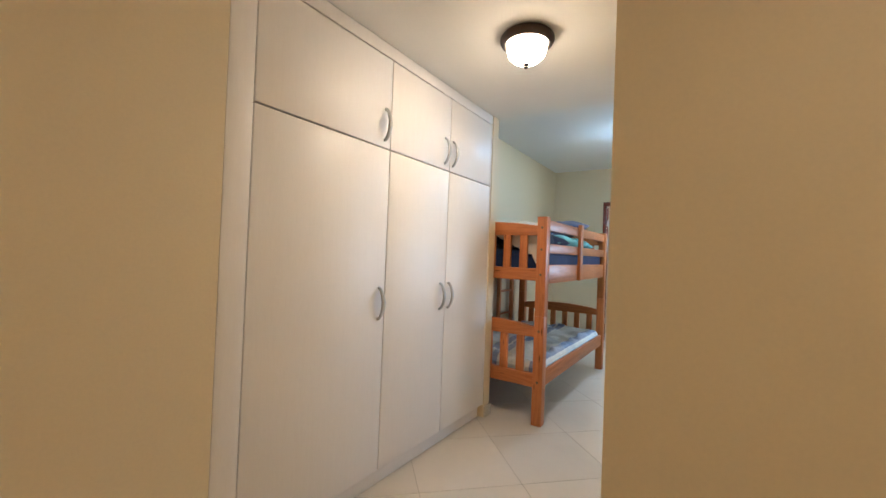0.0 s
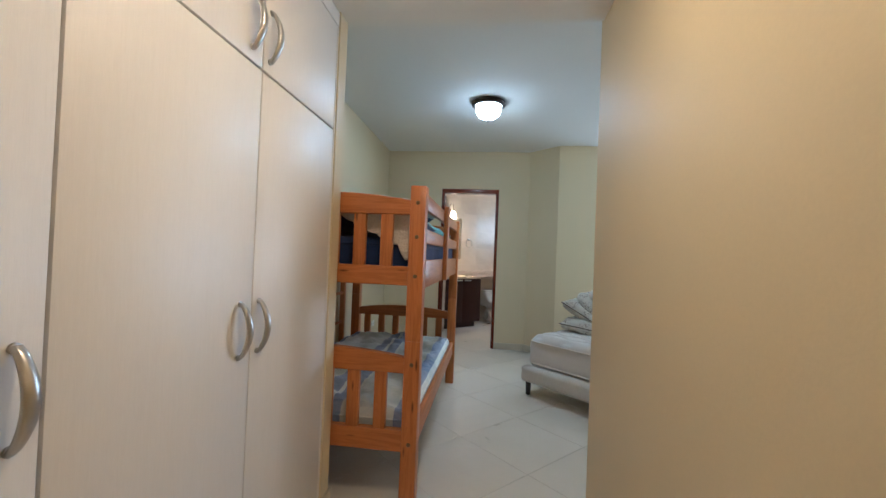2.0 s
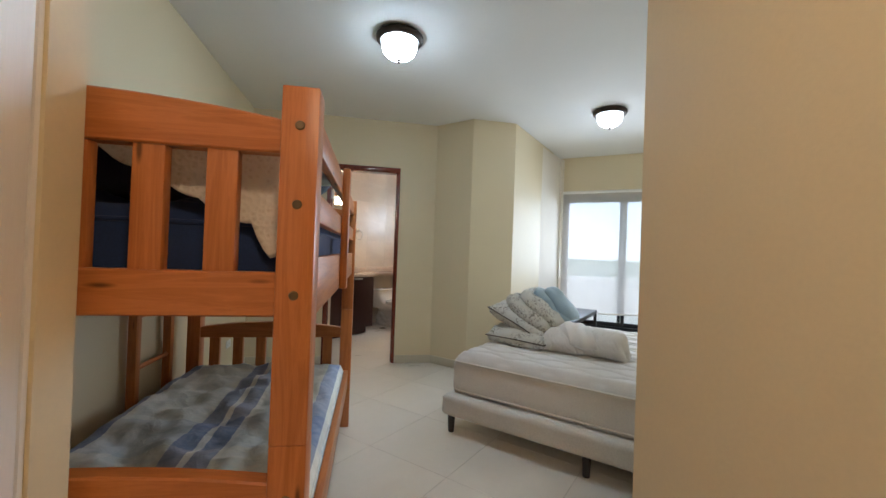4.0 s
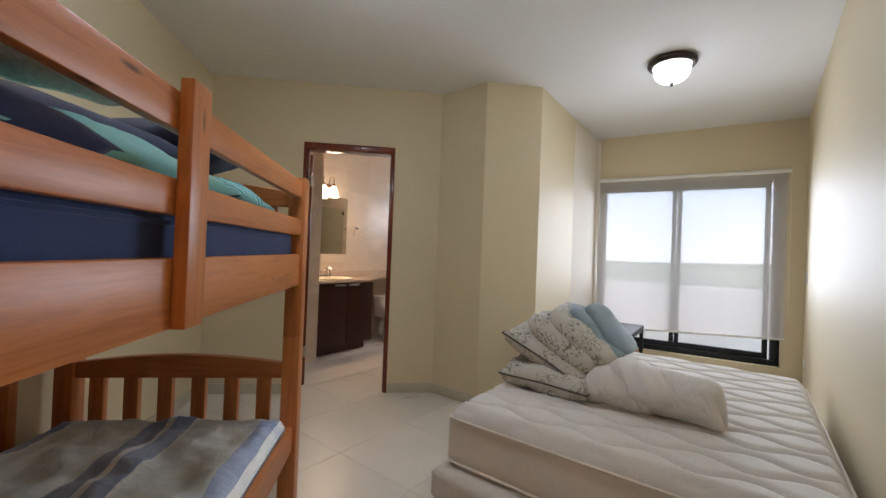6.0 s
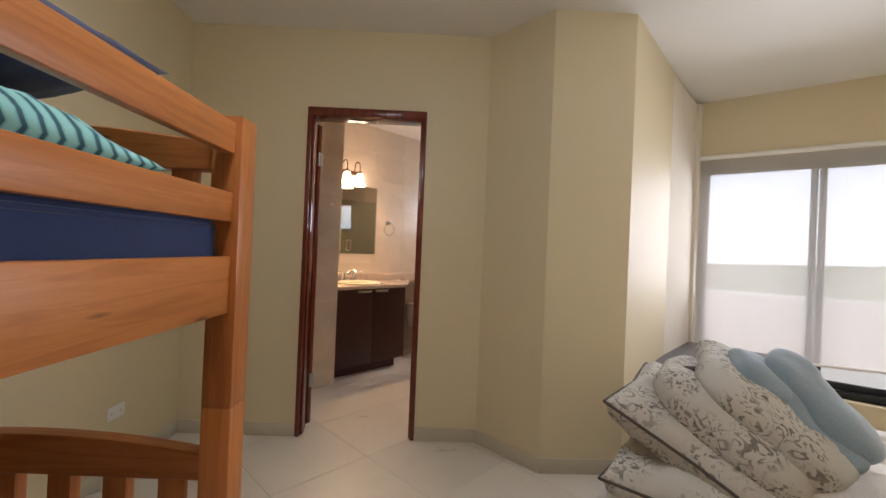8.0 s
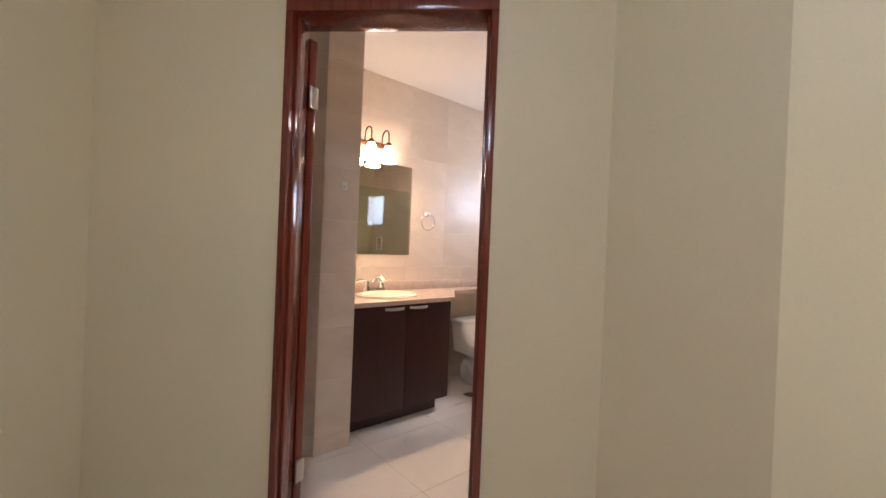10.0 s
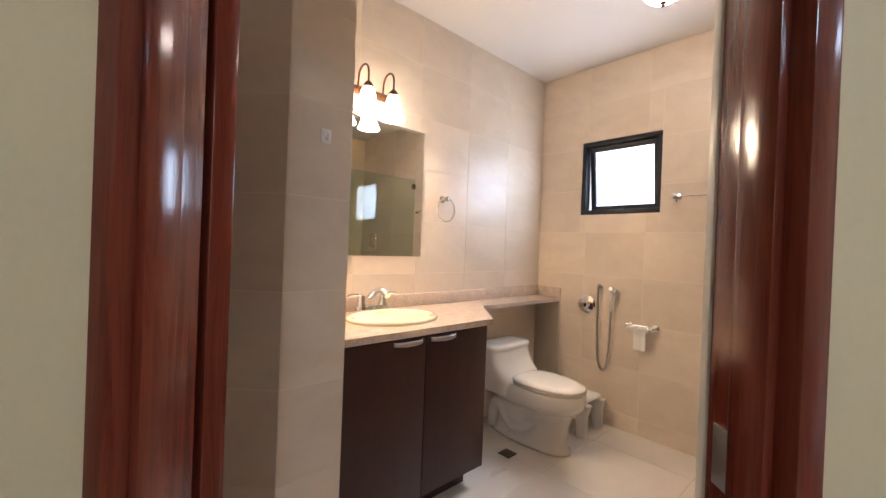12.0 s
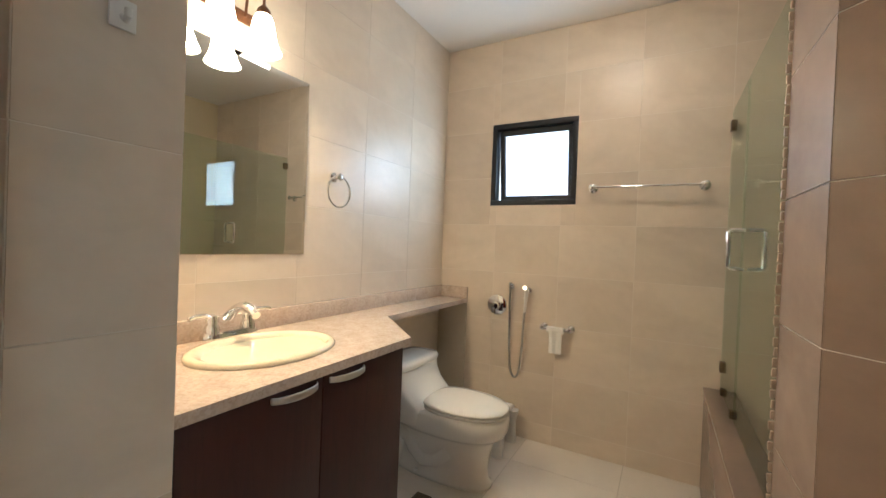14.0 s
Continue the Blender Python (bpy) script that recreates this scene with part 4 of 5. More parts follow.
EAST = pose(WIN1[0], WIN1[1], 0, 0, 0, math.degrees(math.atan2(3.1 - WIN1[1], 0.02 - WIN1[0])))
wall_plate("light_switch", EAST @ pose(0.24, 0, 1.17), 0.075, 0.115, "white rocker light switch on the cream wall")
wall_plate("power_socket", EAST @ pose(0.22, 0, 0.37), 0.115, 0.072, "white double power socket low on the cream wall", False)
WEST = pose(-2.04, 3.05, 0, 0, 0, 90)
wall_plate("power_socket", WEST @ pose(3.10, 0, 0.345), 0.115, 0.072, "white double power socket low on the cream wall", False)


# ---- bathroom door ----
def door_frame():
    f = thing("door_frame", AT0, "dark red mahogany varnished door frame", "door frame", kind="structure")
    y0, y1 = 6.655, 6.805
    part("jamb", boxed(DOOR_L, DOOR_L + 0.028, y0, y1, 0, DOOR_T - 0.055, bevel=0.004), M["mahogany"], f)
    part("jamb", boxed(DOOR_R - 0.028, DOOR_R, y0, y1, 0, DOOR_T - 0.055, bevel=0.004), M["mahogany"], f)
    part("head", boxed(DOOR_L, DOOR_R, y0, y1, DOOR_T - 0.055, DOOR_T, bevel=0.004), M["mahogany"], f)
    part("stop", boxed(DOOR_L + 0.0285, DOOR_L + 0.040, y0 + 0.03, y0 + 0.09, 0, DOOR_T - 0.056, bevel=0.002), M["mahogany"], f)
    part("stop", boxed(DOOR_R - 0.040, DOOR_R - 0.0285, y0 + 0.03, y0 + 0.09, 0, DOOR_T - 0.056, bevel=0.002), M["mahogany"], f)
    part("strike_plate", boxed(DOOR_R - 0.0315, DOOR_R - 0.0285, 6.755, 6.785, 0.96, 1.04, bevel=0.001), M["nickel"], f, "worn nickel strike plate")


door_frame()
single("trim", boxed(DOOR_R - 0.030, DOOR_R - 0.002, 6.8055, 6.822, 0, 2.14, bevel=0.002), M["plastic"], "narrow white caulk strip beside the door frame", "trim", kind="structure")


def door_leaf():
    m = pose(-1.236, 6.822, 0, 0, 0, 157)
    d = thing("door_1", m, "open dark mahogany door swung back into the bathroom", "door", kind="structure")
    leaf = part("leaf", boxed(0.0, 0.70, -0.042, -0.002, 0.012, 2.125, bevel=0.003), M["mahogany"], d)
    for z in (0.32, 1.88):
        h = part("hinge", boxed(-0.016, 0.0, -0.040, -0.004, z - 0.045, z + 0.045, bevel=0.001), M["nickel"], d, "nickel hinge")
        part("knuckle", tube(bmesh.new(), [(-0.012, -0.001, z - 0.045), (-0.012, -0.001, z + 0.045)], 0.006, 10), M["nickel"], h)
    for s, y in ((1, 0.0), (-1, -0.044)):
        part("handle", lathe(bmesh.new(), [(0.0, 0.0), (0.026, 0.0), (0.026, 0.006), (0.011, 0.010), (0.011, 0.03), (0.026, 0.045), (0.026, 0.06), (0.0, 0.066)], 20, pose(0.64, y, 1.0, -90 * s), caps=False), M["nickel"], leaf, "round nickel knob")


door_leaf()


# ---- bathroom walls: grout bodies with tiles laid on them ----
TILE_W, TILE_H, TILE_Z0, TILE_T = 0.44, 0.325, 0.118, 0.0016


def rects_without(r, holes):
    """The rectangle r less the holes, as rectangles."""
    todo = [r]
    for hx0, hx1, hz0, hz1 in holes:
        out = []
        for x0, x1, z0, z1 in todo:
            if hx1 <= x0 or hx0 >= x1 or hz1 <= z0 or hz0 >= z1:
                out.append((x0, x1, z0, z1))
                continue
            if hx0 > x0:
                out.append((x0, hx0, z0, z1))
            if hx1 < x1:
                out.append((hx1, x1, z0, z1))
            a, b = max(x0, hx0), min(x1, hx1)
            if hz0 > z0:
                out.append((a, b, z0, hz0))
            if hz1 < z1:
                out.append((a, b, hz1, z1))
        todo = out
    return todo


TILE_MESHES = {}


def tile_mesh(w, h, t, material):
    key = (round(w, 3), round(h, 3), material.name)
    if key not in TILE_MESHES:
        g = 0.0011
        TILE_MESHES[key] = mesh_of("tile", boxed(g, w - g, -t, 0.0, g, h - g, bevel=0.0008), material, None)
    return TILE_MESHES[key]


def tiled(parent, m, x1, z1, phase=0.0, holes=(), x0=0.0, z0=0.0, material=None):
    """Tiles on the plane y = 0 of m (local to parent), their faces towards -y."""
    k0 = math.floor((x0 - phase) / TILE_W)
    for k in range(k0, 1 + math.ceil((x1 - phase) / TILE_W)):
        for j in range(-1, 9):
            r = (max(x0, phase + k * TILE_W), min(x1, phase + (k + 1) * TILE_W), max(z0, TILE_Z0 + j * TILE_H), min(z1, TILE_Z0 + (j + 1) * TILE_H))
            if r[1] - r[0] < 0.012 or r[3] - r[2] < 0.012:
                continue
            for a, b, c, d in rects_without(r, holes):
                if b - a > 0.008 and d - c > 0.008:
                    piece("tile", tile_mesh(b - a, d - c, TILE_T, material or M["wall_tile"]), parent, m @ pose(a, 0, c))


BWIN = (0.368, 0.945, 1.552, 2.112)


def bath_wall(name, bm, label="beige tiled bathroom wall", m=BATH):
    return single(name, bm, M["wall_grout"], label, "wall", kind="structure", m=m, smooth=None)


def holed(bm, x0, x1, y0, y1, z1, holes):
    for a, b, c, d in rects_without((x0, x1, 0.0, z1), holes):
        box(bm, a, b, y0, y1, c, d)
    return bm


# the window wall runs along b at a = 0; its own frame has x along b, y out of the room
BACK = BATH @ pose(0, 0, 0, 0, 0, 90)
wall_bath_window = bath_wall("wall_bath_window", holed(bmesh.new(), -0.15, 3.0, TILE_T, 0.18, BATH_H, [BWIN]), m=BACK)
wall_bath_mirror = bath_wall("wall_bath_mirror", boxed(-0.01, 2.16, -0.18, -TILE_T, 0, BATH_H))
niche = [bath_xy(2.16 + TILE_T, 0.629 - TILE_T), bath_xy(2.16 + TILE_T, -0.18), (-2.25, 7.90), (-2.25, 7.512 + TILE_T), (-1.4291, 7.512 + TILE_T)]
wall_bath_niche = bath_wall("wall_bath_niche", prism(bmesh.new(), niche, 0, BATH_H), m=AT0)
PIERC, PIERE = (-0.06, 7.34), bath_xy(1.22, 1.718)
pier = [(-0.06 + TILE_T, 6.80), (0.09, 6.80), (0.09, 7.26), bath_xy(1.22, 1.85), (PIERE[0] + 0.006, PIERE[1] - 0.006), (-0.06 + TILE_T, 7.34 - 0.002)]
wall_bath_pier = bath_wall("wall_bath_pier", prism(bmesh.new(), pier, 0, BATH_H), m=AT0)
wall_bath_door = bath_wall("wall_bath_door", box(boxed(-2.04, DOOR_L - 0.001, 6.792, 6.802, 0, BATH_H), DOOR_R + 0.001, 0.0, 6.792, 6.802, 0, BATH_H), m=AT0)
box_west = bath_wall("wall_bath_west", boxed(-2.20, -2.04, 6.67, 7.55, 0, BATH_H), m=AT0)
wall_shower_side = bath_wall("wall_shower_side", boxed(1.458, 1.60, 1.85, 2.99, 0, BATH_H))
wall_shower_end = bath_wall("wall_shower_end", boxed(-0.01, 1.60, 2.928, 2.975, 0, BATH_H))


# ---- bathroom windows ----
def bath_window(name, r, label, ajar):
    b0, b1, z0, z1 = r
    w = thing(name, BACK, label, "window", kind="structure")
    for k in ((b0, b1, 0.0, 0.07, z1 - 0.035, z1), (b0, b1, 0.0, 0.07, z0, z0 + 0.035), (b0, b0 + 0.035, 0.0, 0.07, z0 + 0.035, z1 - 0.035), (b1 - 0.035, b1, 0.0, 0.07, z0 + 0.035, z1 - 0.035)):
        part("frame", boxed(*k, bevel=0.003), M["alu"], w)
    a0, a1, c0, c1 = b0 + 0.037, b1 - 0.037, z0 + 0.037, z1 - 0.037
    hinge = pose(0, 0.045, c1, ajar, 0, 0)
    s = part("sash", bmesh.new(), M["alu"], w)
    h = c1 - c0
    bm = bmesh.new()
    for k in ((a0, a1, 0, 0.025, -0.035, 0), (a0, a1, 0, 0.025, -h, -h + 0.035), (a0, a0 + 0.035, 0, 0.025, -h + 0.035, -0.035), (a1 - 0.035, a1, 0, 0.025, -h + 0.035, -0.035)):
        box(bm, *k, bevel=0.002)
    bm.to_mesh(s.data)
    bm.free()
    s.matrix_basis = hinge
    p = part("pane", boxed(a0 + 0.035, a1 - 0.035, 0.010, 0.015, -h + 0.035, -0.035), M["glass"], s, "glass pane", smooth=None)
    p.visible_shadow = False
    part("latch", boxed((a0 + a1) / 2 - 0.012, (a0 + a1) / 2 + 0.012, -0.02, -0.001, -h + 0.002, -h + 0.022, bevel=0.003), M["alu"], s)


bath_window("window_2", BWIN, "small black framed awning window in beige tiles, slightly open", 7)


# ---- vanity ----
def vanity():
    v = thing("vanity_cabinet", BATH, "dark espresso wood vanity cabinet with two doors", "vanity")
    part("body", boxed(1.275, 2.155, 0.005, 0.528, 0.10, 0.856), M["espresso"], v, smooth=None)
    part("plinth", boxed(1.33, 2.155, 0.02, 0.47, 0.0, 0.099), M["espresso"], v, smooth=None)
    for a0, a1, h0, h1 in ((1.272, 1.694, 1.512, 1.672), (1.698, 2.118, 1.723, 1.883)):
        d = part("door", boxed(a0, a1, 0.530, 0.550, 0.102, 0.852, bevel=0.0015), M["espresso"], v)
        rings = []
        for k in range(17):
            t = k / 16
            y = 0.5535 + 0.028 * math.sin(math.pi * t) ** 0.55
            h = 0.0095 + 0.002 * math.sin(math.pi * t)
            rings.append([(h0 + (h1 - h0) * t, y + 0.0036 * math.sin(2 * math.pi * i / 12), 0.832 + h * math.cos(2 * math.pi * i / 12)) for i in range(12)])
        bm = loft(bmesh.new(), rings)
        part("handle", bm, M["nickel"], d, "brushed nickel bow handle")
    part("filler", boxed(2.122, 2.156, 0.505, 0.530, 0.0, 0.852), M["espresso"], v)


vanity()
SINK = (1.70, 0.285, 0.250, 0.195)


def countertop():
    c = thing("countertop", BATH, "polished beige quartz countertop with narrow ledge and upstand", "countertop")
    bm = bmesh.new()
    z0, z1 = 0.860, 0.890
    a0, a1, b0, b1 = 1.255, 2.158, 0.001, 0.575
    n = 64
    cx, cy, rx, ry = SINK
    rings = []
    for z, inner in ((z1, True), (z1, False), (z0, False), (z0, True)):
        ring = []
        for k in range(n):
            t = 2 * math.pi * k / n
            dx, dy = math.cos(t), math.sin(t)
            if inner:
                ring.append(bm.verts.new((cx + (rx - 0.03) * dx, cy + (ry - 0.03) * dy, z)))
            else:
                reach = min((a1 - cx) / dx if dx > 1e-9 else (a0 - cx) / dx if dx < -1e-9 else 9, (b1 - cy) / dy if dy > 1e-9 else (b0 - cy) / dy if dy < -1e-9 else 9)
                ring.append(bm.verts.new((cx + reach * dx, cy + reach * dy, z)))
        rings.append(ring)
    for ring, s in ((rings[1], z1), (rings[2], z0)):
        for x, y in ((a0, b0), (a0, b1), (a1, b0), (a1, b1)):
            v = min(ring, key=lambda q: (q.co.x - x) ** 2 + (q.co.y - y) ** 2)
            v.co.x, v.co.y = x, y
    for p, q in zip(rings, rings[1:] + rings[:1]):
        for k in range(n):
            j = (k + 1) % n
            bm.faces.new((p[k], p[j], q[j], q[k]))
    bmesh.ops.recalc_face_normals(bm, faces=bm.faces)
    part("slab", bm, M["counter"], c, smooth=None)
    ledge = [(0.001, 0.001), (1.2549, 0.001), (1.2549, 0.573), (0.945, 0.225), (0.001, 0.225)]
    part("ledge", prism(bmesh.new(), ledge, z0, z1), M["counter"], c, smooth=None)
    part("upstand", boxed(0.021, 2.158, 0.001, 0.020, 0.8905, 0.968, bevel=0.0015), M["counter"], c)
    part("upstand", boxed(0.001, 0.020, 0.001, 0.225, 0.8905, 0.968, bevel=0.0015), M["counter"], c)
    # thin panel on the window wall below the ledge, darker than the tiles
    part("support_panel", boxed(0.001, 0.020, 0.001, 0.223, 0.0, 0.8595, bevel=0.002), M["base"], c, "thin panel under the ledge, darker beige than the wall tiles")
    part("upstand", boxed(2.139, 2.158, 0.022, 0.56, 0.8905, 0.968, bevel=0.0015), M["counter"], c)


countertop()


def sink():
    s = thing("sink", BATH, "oval cream porcelain drop-in sink in the countertop", "sink")
    cx, cy, rx, ry = SINK
    rings = [oval(cx, cy, rx, ry, 0.891), oval(cx, cy, rx + 0.001, ry + 0.001, 0.897), oval(cx, cy, rx - 0.006, ry - 0.006, 0.905), oval(cx, cy, rx - 0.020, ry - 0.020, 0.907)]
    for f, z in ((0.036, 0.902), (0.045, 0.888), (0.055, 0.850), (0.075, 0.800), (0.115, 0.768), (0.165, 0.757)):
        rings.append(oval(cx, cy + 0.014, rx - f, max(0.02, ry - f * 0.95), z))
    rings += [oval(cx, cy + 0.014, 0.022, 0.022, 0.755)]
    for f, z in ((0.17, 0.745), (0.115, 0.756), (0.065, 0.792), (0.045, 0.85)):
        rings.append(oval(cx, cy + 0.014, rx - f, max(0.02, ry - f * 0.95), z))
    part("bowl", loft(bmesh.new(), rings), M["basin"], s, smooth=60)
    part("drain", lathe(bmesh.new(), [(0.0, 0.757), (0.020, 0.7575), (0.022, 0.756)], 20, pose(cx, cy + 0.014, 0), caps=False), M["chrome"], s)


sink()


def faucet():
    f = thing("faucet", BATH @ pose(1.70, 0.085, 0.907) @ Matrix.Scale(1.3, 4), "chrome two-handle centerset faucet on the sink", "faucet")
    part("base", loft(bmesh.new(), [oval(0, 0, 0.080, 0.026, 0.0, 28, 3.0), oval(0, 0, 0.080, 0.026, 0.008, 28, 3.0), oval(0, 0, 0.072, 0.021, 0.018, 28, 3.0)]), M["chrome"], f)
    rings = []
    for k in range(11):
        t = k / 10
        y, z = -0.004 + 0.115 * t, 0.018 + 0.058 * math.sin(math.pi * (0.15 + 0.62 * t)) + 0.012
        r = 0.021 - 0.009 * t
        rings.append([(r * math.cos(2 * math.pi * i / 16), y + 0.3 * r * math.sin(2 * math.pi * i / 16), z + r * 0.8 * math.sin(2 * math.pi * i / 16)) for i in range(16)])
    part("spout", loft(bmesh.new(), rings), M["chrome"], f)
    for s in (-1, 1):
        k = part("valve", lathe(bmesh.new(), [(0.021, 0.012), (0.019, 0.03), (0.014, 0.040), (0.016, 0.052), (0.012, 0.062), (0.0, 0.066)], 20, pose(s * 0.052, 0, 0)), M["chrome"], f)
        part("lever", tube(bmesh.new(), [(s * 0.052, 0, 0.056), (s * 0.075, 0.004, 0.066), (s * 0.105, 0.008, 0.066), (s * 0.118, 0.010, 0.062)], 0.0062, 10), M["chrome"], k)


faucet()


def mirror():
    m = thing("mirror", BATH, "clear rectangular wall mirror above the sink", "mirror")
    a0, a1, z0, z1 = 1.308, 2.062, 1.197, 1.970
    e = 0.018
    bm = bmesh.new()
    back = [bm.verts.new((a, 0.001, z)) for a, z in ((a0, z0), (a1, z0), (a1, z1), (a0, z1))]
    edge = [bm.verts.new((a, 0.0055, z)) for a, z in ((a0, z0), (a1, z0), (a1, z1), (a0, z1))]
    face = [bm.verts.new((a, 0.0062, z)) for a, z in ((a0 + e, z0 + e), (a1 - e, z0 + e), (a1 - e, z1 - e), (a0 + e, z1 - e))]
    bm.faces.new(face)
    bm.faces.new(back)
    for p, q in ((back, edge), (edge, face)):
        for k in range(4):
            j = (k + 1) % 4
            bm.faces.new((p[k], p[j], q[j], q[k]))
    bmesh.ops.recalc_face_normals(bm, faces=bm.faces)
    part("plate", bm, M["mirror"], m, smooth=None)


mirror()


def vanity_light():
    v = thing("vanity_light", BATH @ pose(1.72, 0, 2.10), "antique bronze two-arm wall light with lit bell shades", "wall light")
    part("backplate", boxed(-0.125, 0.125, 0.001, 0.020, -0.022, 0.022, bevel=0.006), M["rust"], v)
    for s in (-0.08, 0.08):
        pts = [(s, 0.02, 0.0)]
        for k in range(13):
            t = math.pi * k / 12
            pts.append((s, 0.078 - 0.050 * math.cos(t), 0.062 + 0.052 * math.sin(t)))
        pts.append((s, 0.128, 0.0))
        arm = part("arm", tube(bmesh.new(), pts, 0.0055, 10), M["rust"], v)
        part("cup", lathe(bmesh.new(), [(0.0, 0.012), (0.012, 0.010), (0.024, -0.004), (0.026, -0.022), (0.0, -0.022)], 20, pose(s, 0.128, 0), caps=False), M["rust"], arm)
        part("shade", lathe(bmesh.new(), [(0.0, -0.0225), (0.026, -0.0225), (0.036, -0.045), (0.043, -0.085), (0.051, -0.122), (0.066, -0.154), (0.063, -0.154), (0.050, -0.130), (0.0, -0.128)], 28, pose(s, 0.128, 0), caps=False), M["sconce_glass"], arm, "lit frosted bell shade")
        part("bulb", lathe(bmesh.new(), [(0.0, -0.129), (0.030, -0.130), (0.040, -0.136), (0.032, -0.144), (0.0, -0.148)], 24, pose(s, 0.128, 0), caps=False), M["bulb"], arm, "lit bulb in the open shade")


vanity_light()


def towel_ring():
    t = thing("towel_ring", BATH @ pose(1.138, 0, 1.575), "chrome towel ring on the beige tiles", "towel ring")
    part("rose", lathe(bmesh.new(), [(0.0, 0.0), (0.026, 0.001), (0.024, 0.010), (0.013, 0.016), (0.013, 0.045), (0.018, 0.052), (0.0, 0.060)], 24, pose(0, 0, 0, -90), caps=False), M["chrome"], t)
    pts = [(0.075 * math.sin(2 * math.pi * k / 36), 0.045, -0.072 + 0.075 * math.cos(2 * math.pi * k / 36)) for k in range(37)]
    part("ring", tube(bmesh.new(), pts, 0.0045, 8), M["chrome"], t)


towel_ring()


# ---- toilet and small fittings ----
def toilet():
    t = thing("toilet", BATH @ pose(0.63, 0.03, 0), "white one-piece porcelain toilet with closed lid", "toilet")
    n = 40

    def egg(cy, rx, back, front, z, power=2.3):
        out = []
        for k in range(n):
            a = 2 * math.pi * k / n
            c, s = math.cos(a), math.sin(a)
            x = rx * math.copysign(abs(c) ** (2 / power), c)
            y = cy + (front if s > 0 else back) * math.copysign(abs(s) ** (2 / power), s)
            out.append((x, y, z))
        return out

    rings = [egg(0.37, 0.118, 0.31, 0.300, 0.001), egg(0.37, 0.118, 0.31, 0.300, 0.020), egg(0.38, 0.106, 0.30, 0.272, 0.034), egg(0.38, 0.100, 0.29, 0.266, 0.10), egg(0.38, 0.104, 0.29, 0.276, 0.18), egg(0.39, 0.118, 0.30, 0.284, 0.235), egg(0.40, 0.150, 0.33, 0.296, 0.262), egg(0.42, 0.172, 0.36, 0.306, 0.280), egg(0.42, 0.183, 0.37, 0.322, 0.305), egg(0.42, 0.188, 0.37, 0.328, 0.370), egg(0.42, 0.180, 0.365, 0.320, 0.388)]
    part("bowl", loft(bmesh.new(), rings), M["porcelain"], t, smooth=180)
    for e in (-1, 1):
        part("trapway", tube(bmesh.new(), [(e * 0.066, 0.46, 0.17), (e * 0.070, 0.38, 0.10), (e * 0.072, 0.30, 0.085), (e * 0.072, 0.24, 0.13), (e * 0.070, 0.20, 0.19), (e * 0.068, 0.15, 0.20), (e * 0.066, 0.12, 0.14), (e * 0.064, 0.11, 0.03)], 0.046, 18), M["porcelain"], t, smooth=180)
        part("bolt_cap", lathe(bmesh.new(), [(0.014, 0.0), (0.013, 0.010), (0.0, 0.016)], 16, pose(e * 0.105, 0.27, 0.022)), M["plastic"], t, "white plastic bolt cap")
    tank = []
    for z, front, wide in ((0.30, 0.33, 0.185), (0.38, 0.345, 0.195), (0.42, 0.300, 0.200), (0.47, 0.245, 0.205), (0.52, 0.215, 0.210), (0.560, 0.205, 0.212), (0.568, 0.200, 0.208)):
        tank.append([(x, y, z) for x, y, _ in oval(0, 0.02 + front / 2, wide, front / 2, z, n, 4.5)])
    part("tank", loft(bmesh.new(), tank), M["porcelain"], t, smooth=60)
    part("tank_lid", loft(bmesh.new(), [oval(0, 0.120, 0.218, 0.112, 0.570, n, 4.5), oval(0, 0.120, 0.220, 0.114, 0.590, n, 4.5), oval(0, 0.118, 0.212, 0.106, 0.603, n, 4.5), oval(0, 0.116, 0.16, 0.07, 0.608, n, 4.0)]), M["porcelain"], t, smooth=60)
    part("seat", loft(bmesh.new(), [egg(0.46, 0.176, 0.19, 0.280, 0.390), egg(0.46, 0.182, 0.192, 0.286, 0.396), egg(0.46, 0.180, 0.19, 0.284, 0.405)]), M["porcelain"], t, smooth=60)
    part("lid", loft(bmesh.new(), [egg(0.46, 0.178, 0.19, 0.282, 0.4075), egg(0.46, 0.183, 0.192, 0.287, 0.413), egg(0.46, 0.176, 0.188, 0.278, 0.424), egg(0.46, 0.13, 0.14, 0.21, 0.433), egg(0.46, 0.05, 0.06, 0.08, 0.436)]), M["porcelain"], t, smooth=180)
    for s in (-0.07, 0.07):
        part("hinge", tube(bmesh.new(), [(s - 0.02, 0.268, 0.408), (s + 0.02, 0.268, 0.408)], 0.011, 12), M["porcelain"], t)


toilet()


def stool():
    s = thing("step_stool", BATH @ pose(0.20, 0.50, 0), "small white plastic step stool between toilet and wall", "stool")
    part("top", soft_block(-0.13, 0.13, -0.11, 0.13, 0.215, 0.245, 20, 20, lambda u, v: 0.0, 0.012, 2), M["plastic"], s, smooth=60)
    for x in (-0.105, 0.105):
        for y in (-0.09, 0.105):
            part("leg", loft(bmesh.new(), [oval(x * 1.1, y * 1.1, 0.026, 0.032, 0.0, 20, 4), oval(x * 1.02, y * 0.98, 0.028, 0.042, 0.14, 20, 4), oval(x * 0.96, y * 0.85, 0.036, 0.075, 0.2145, 20, 4)]), M["plastic"], s, smooth=60)


stool()


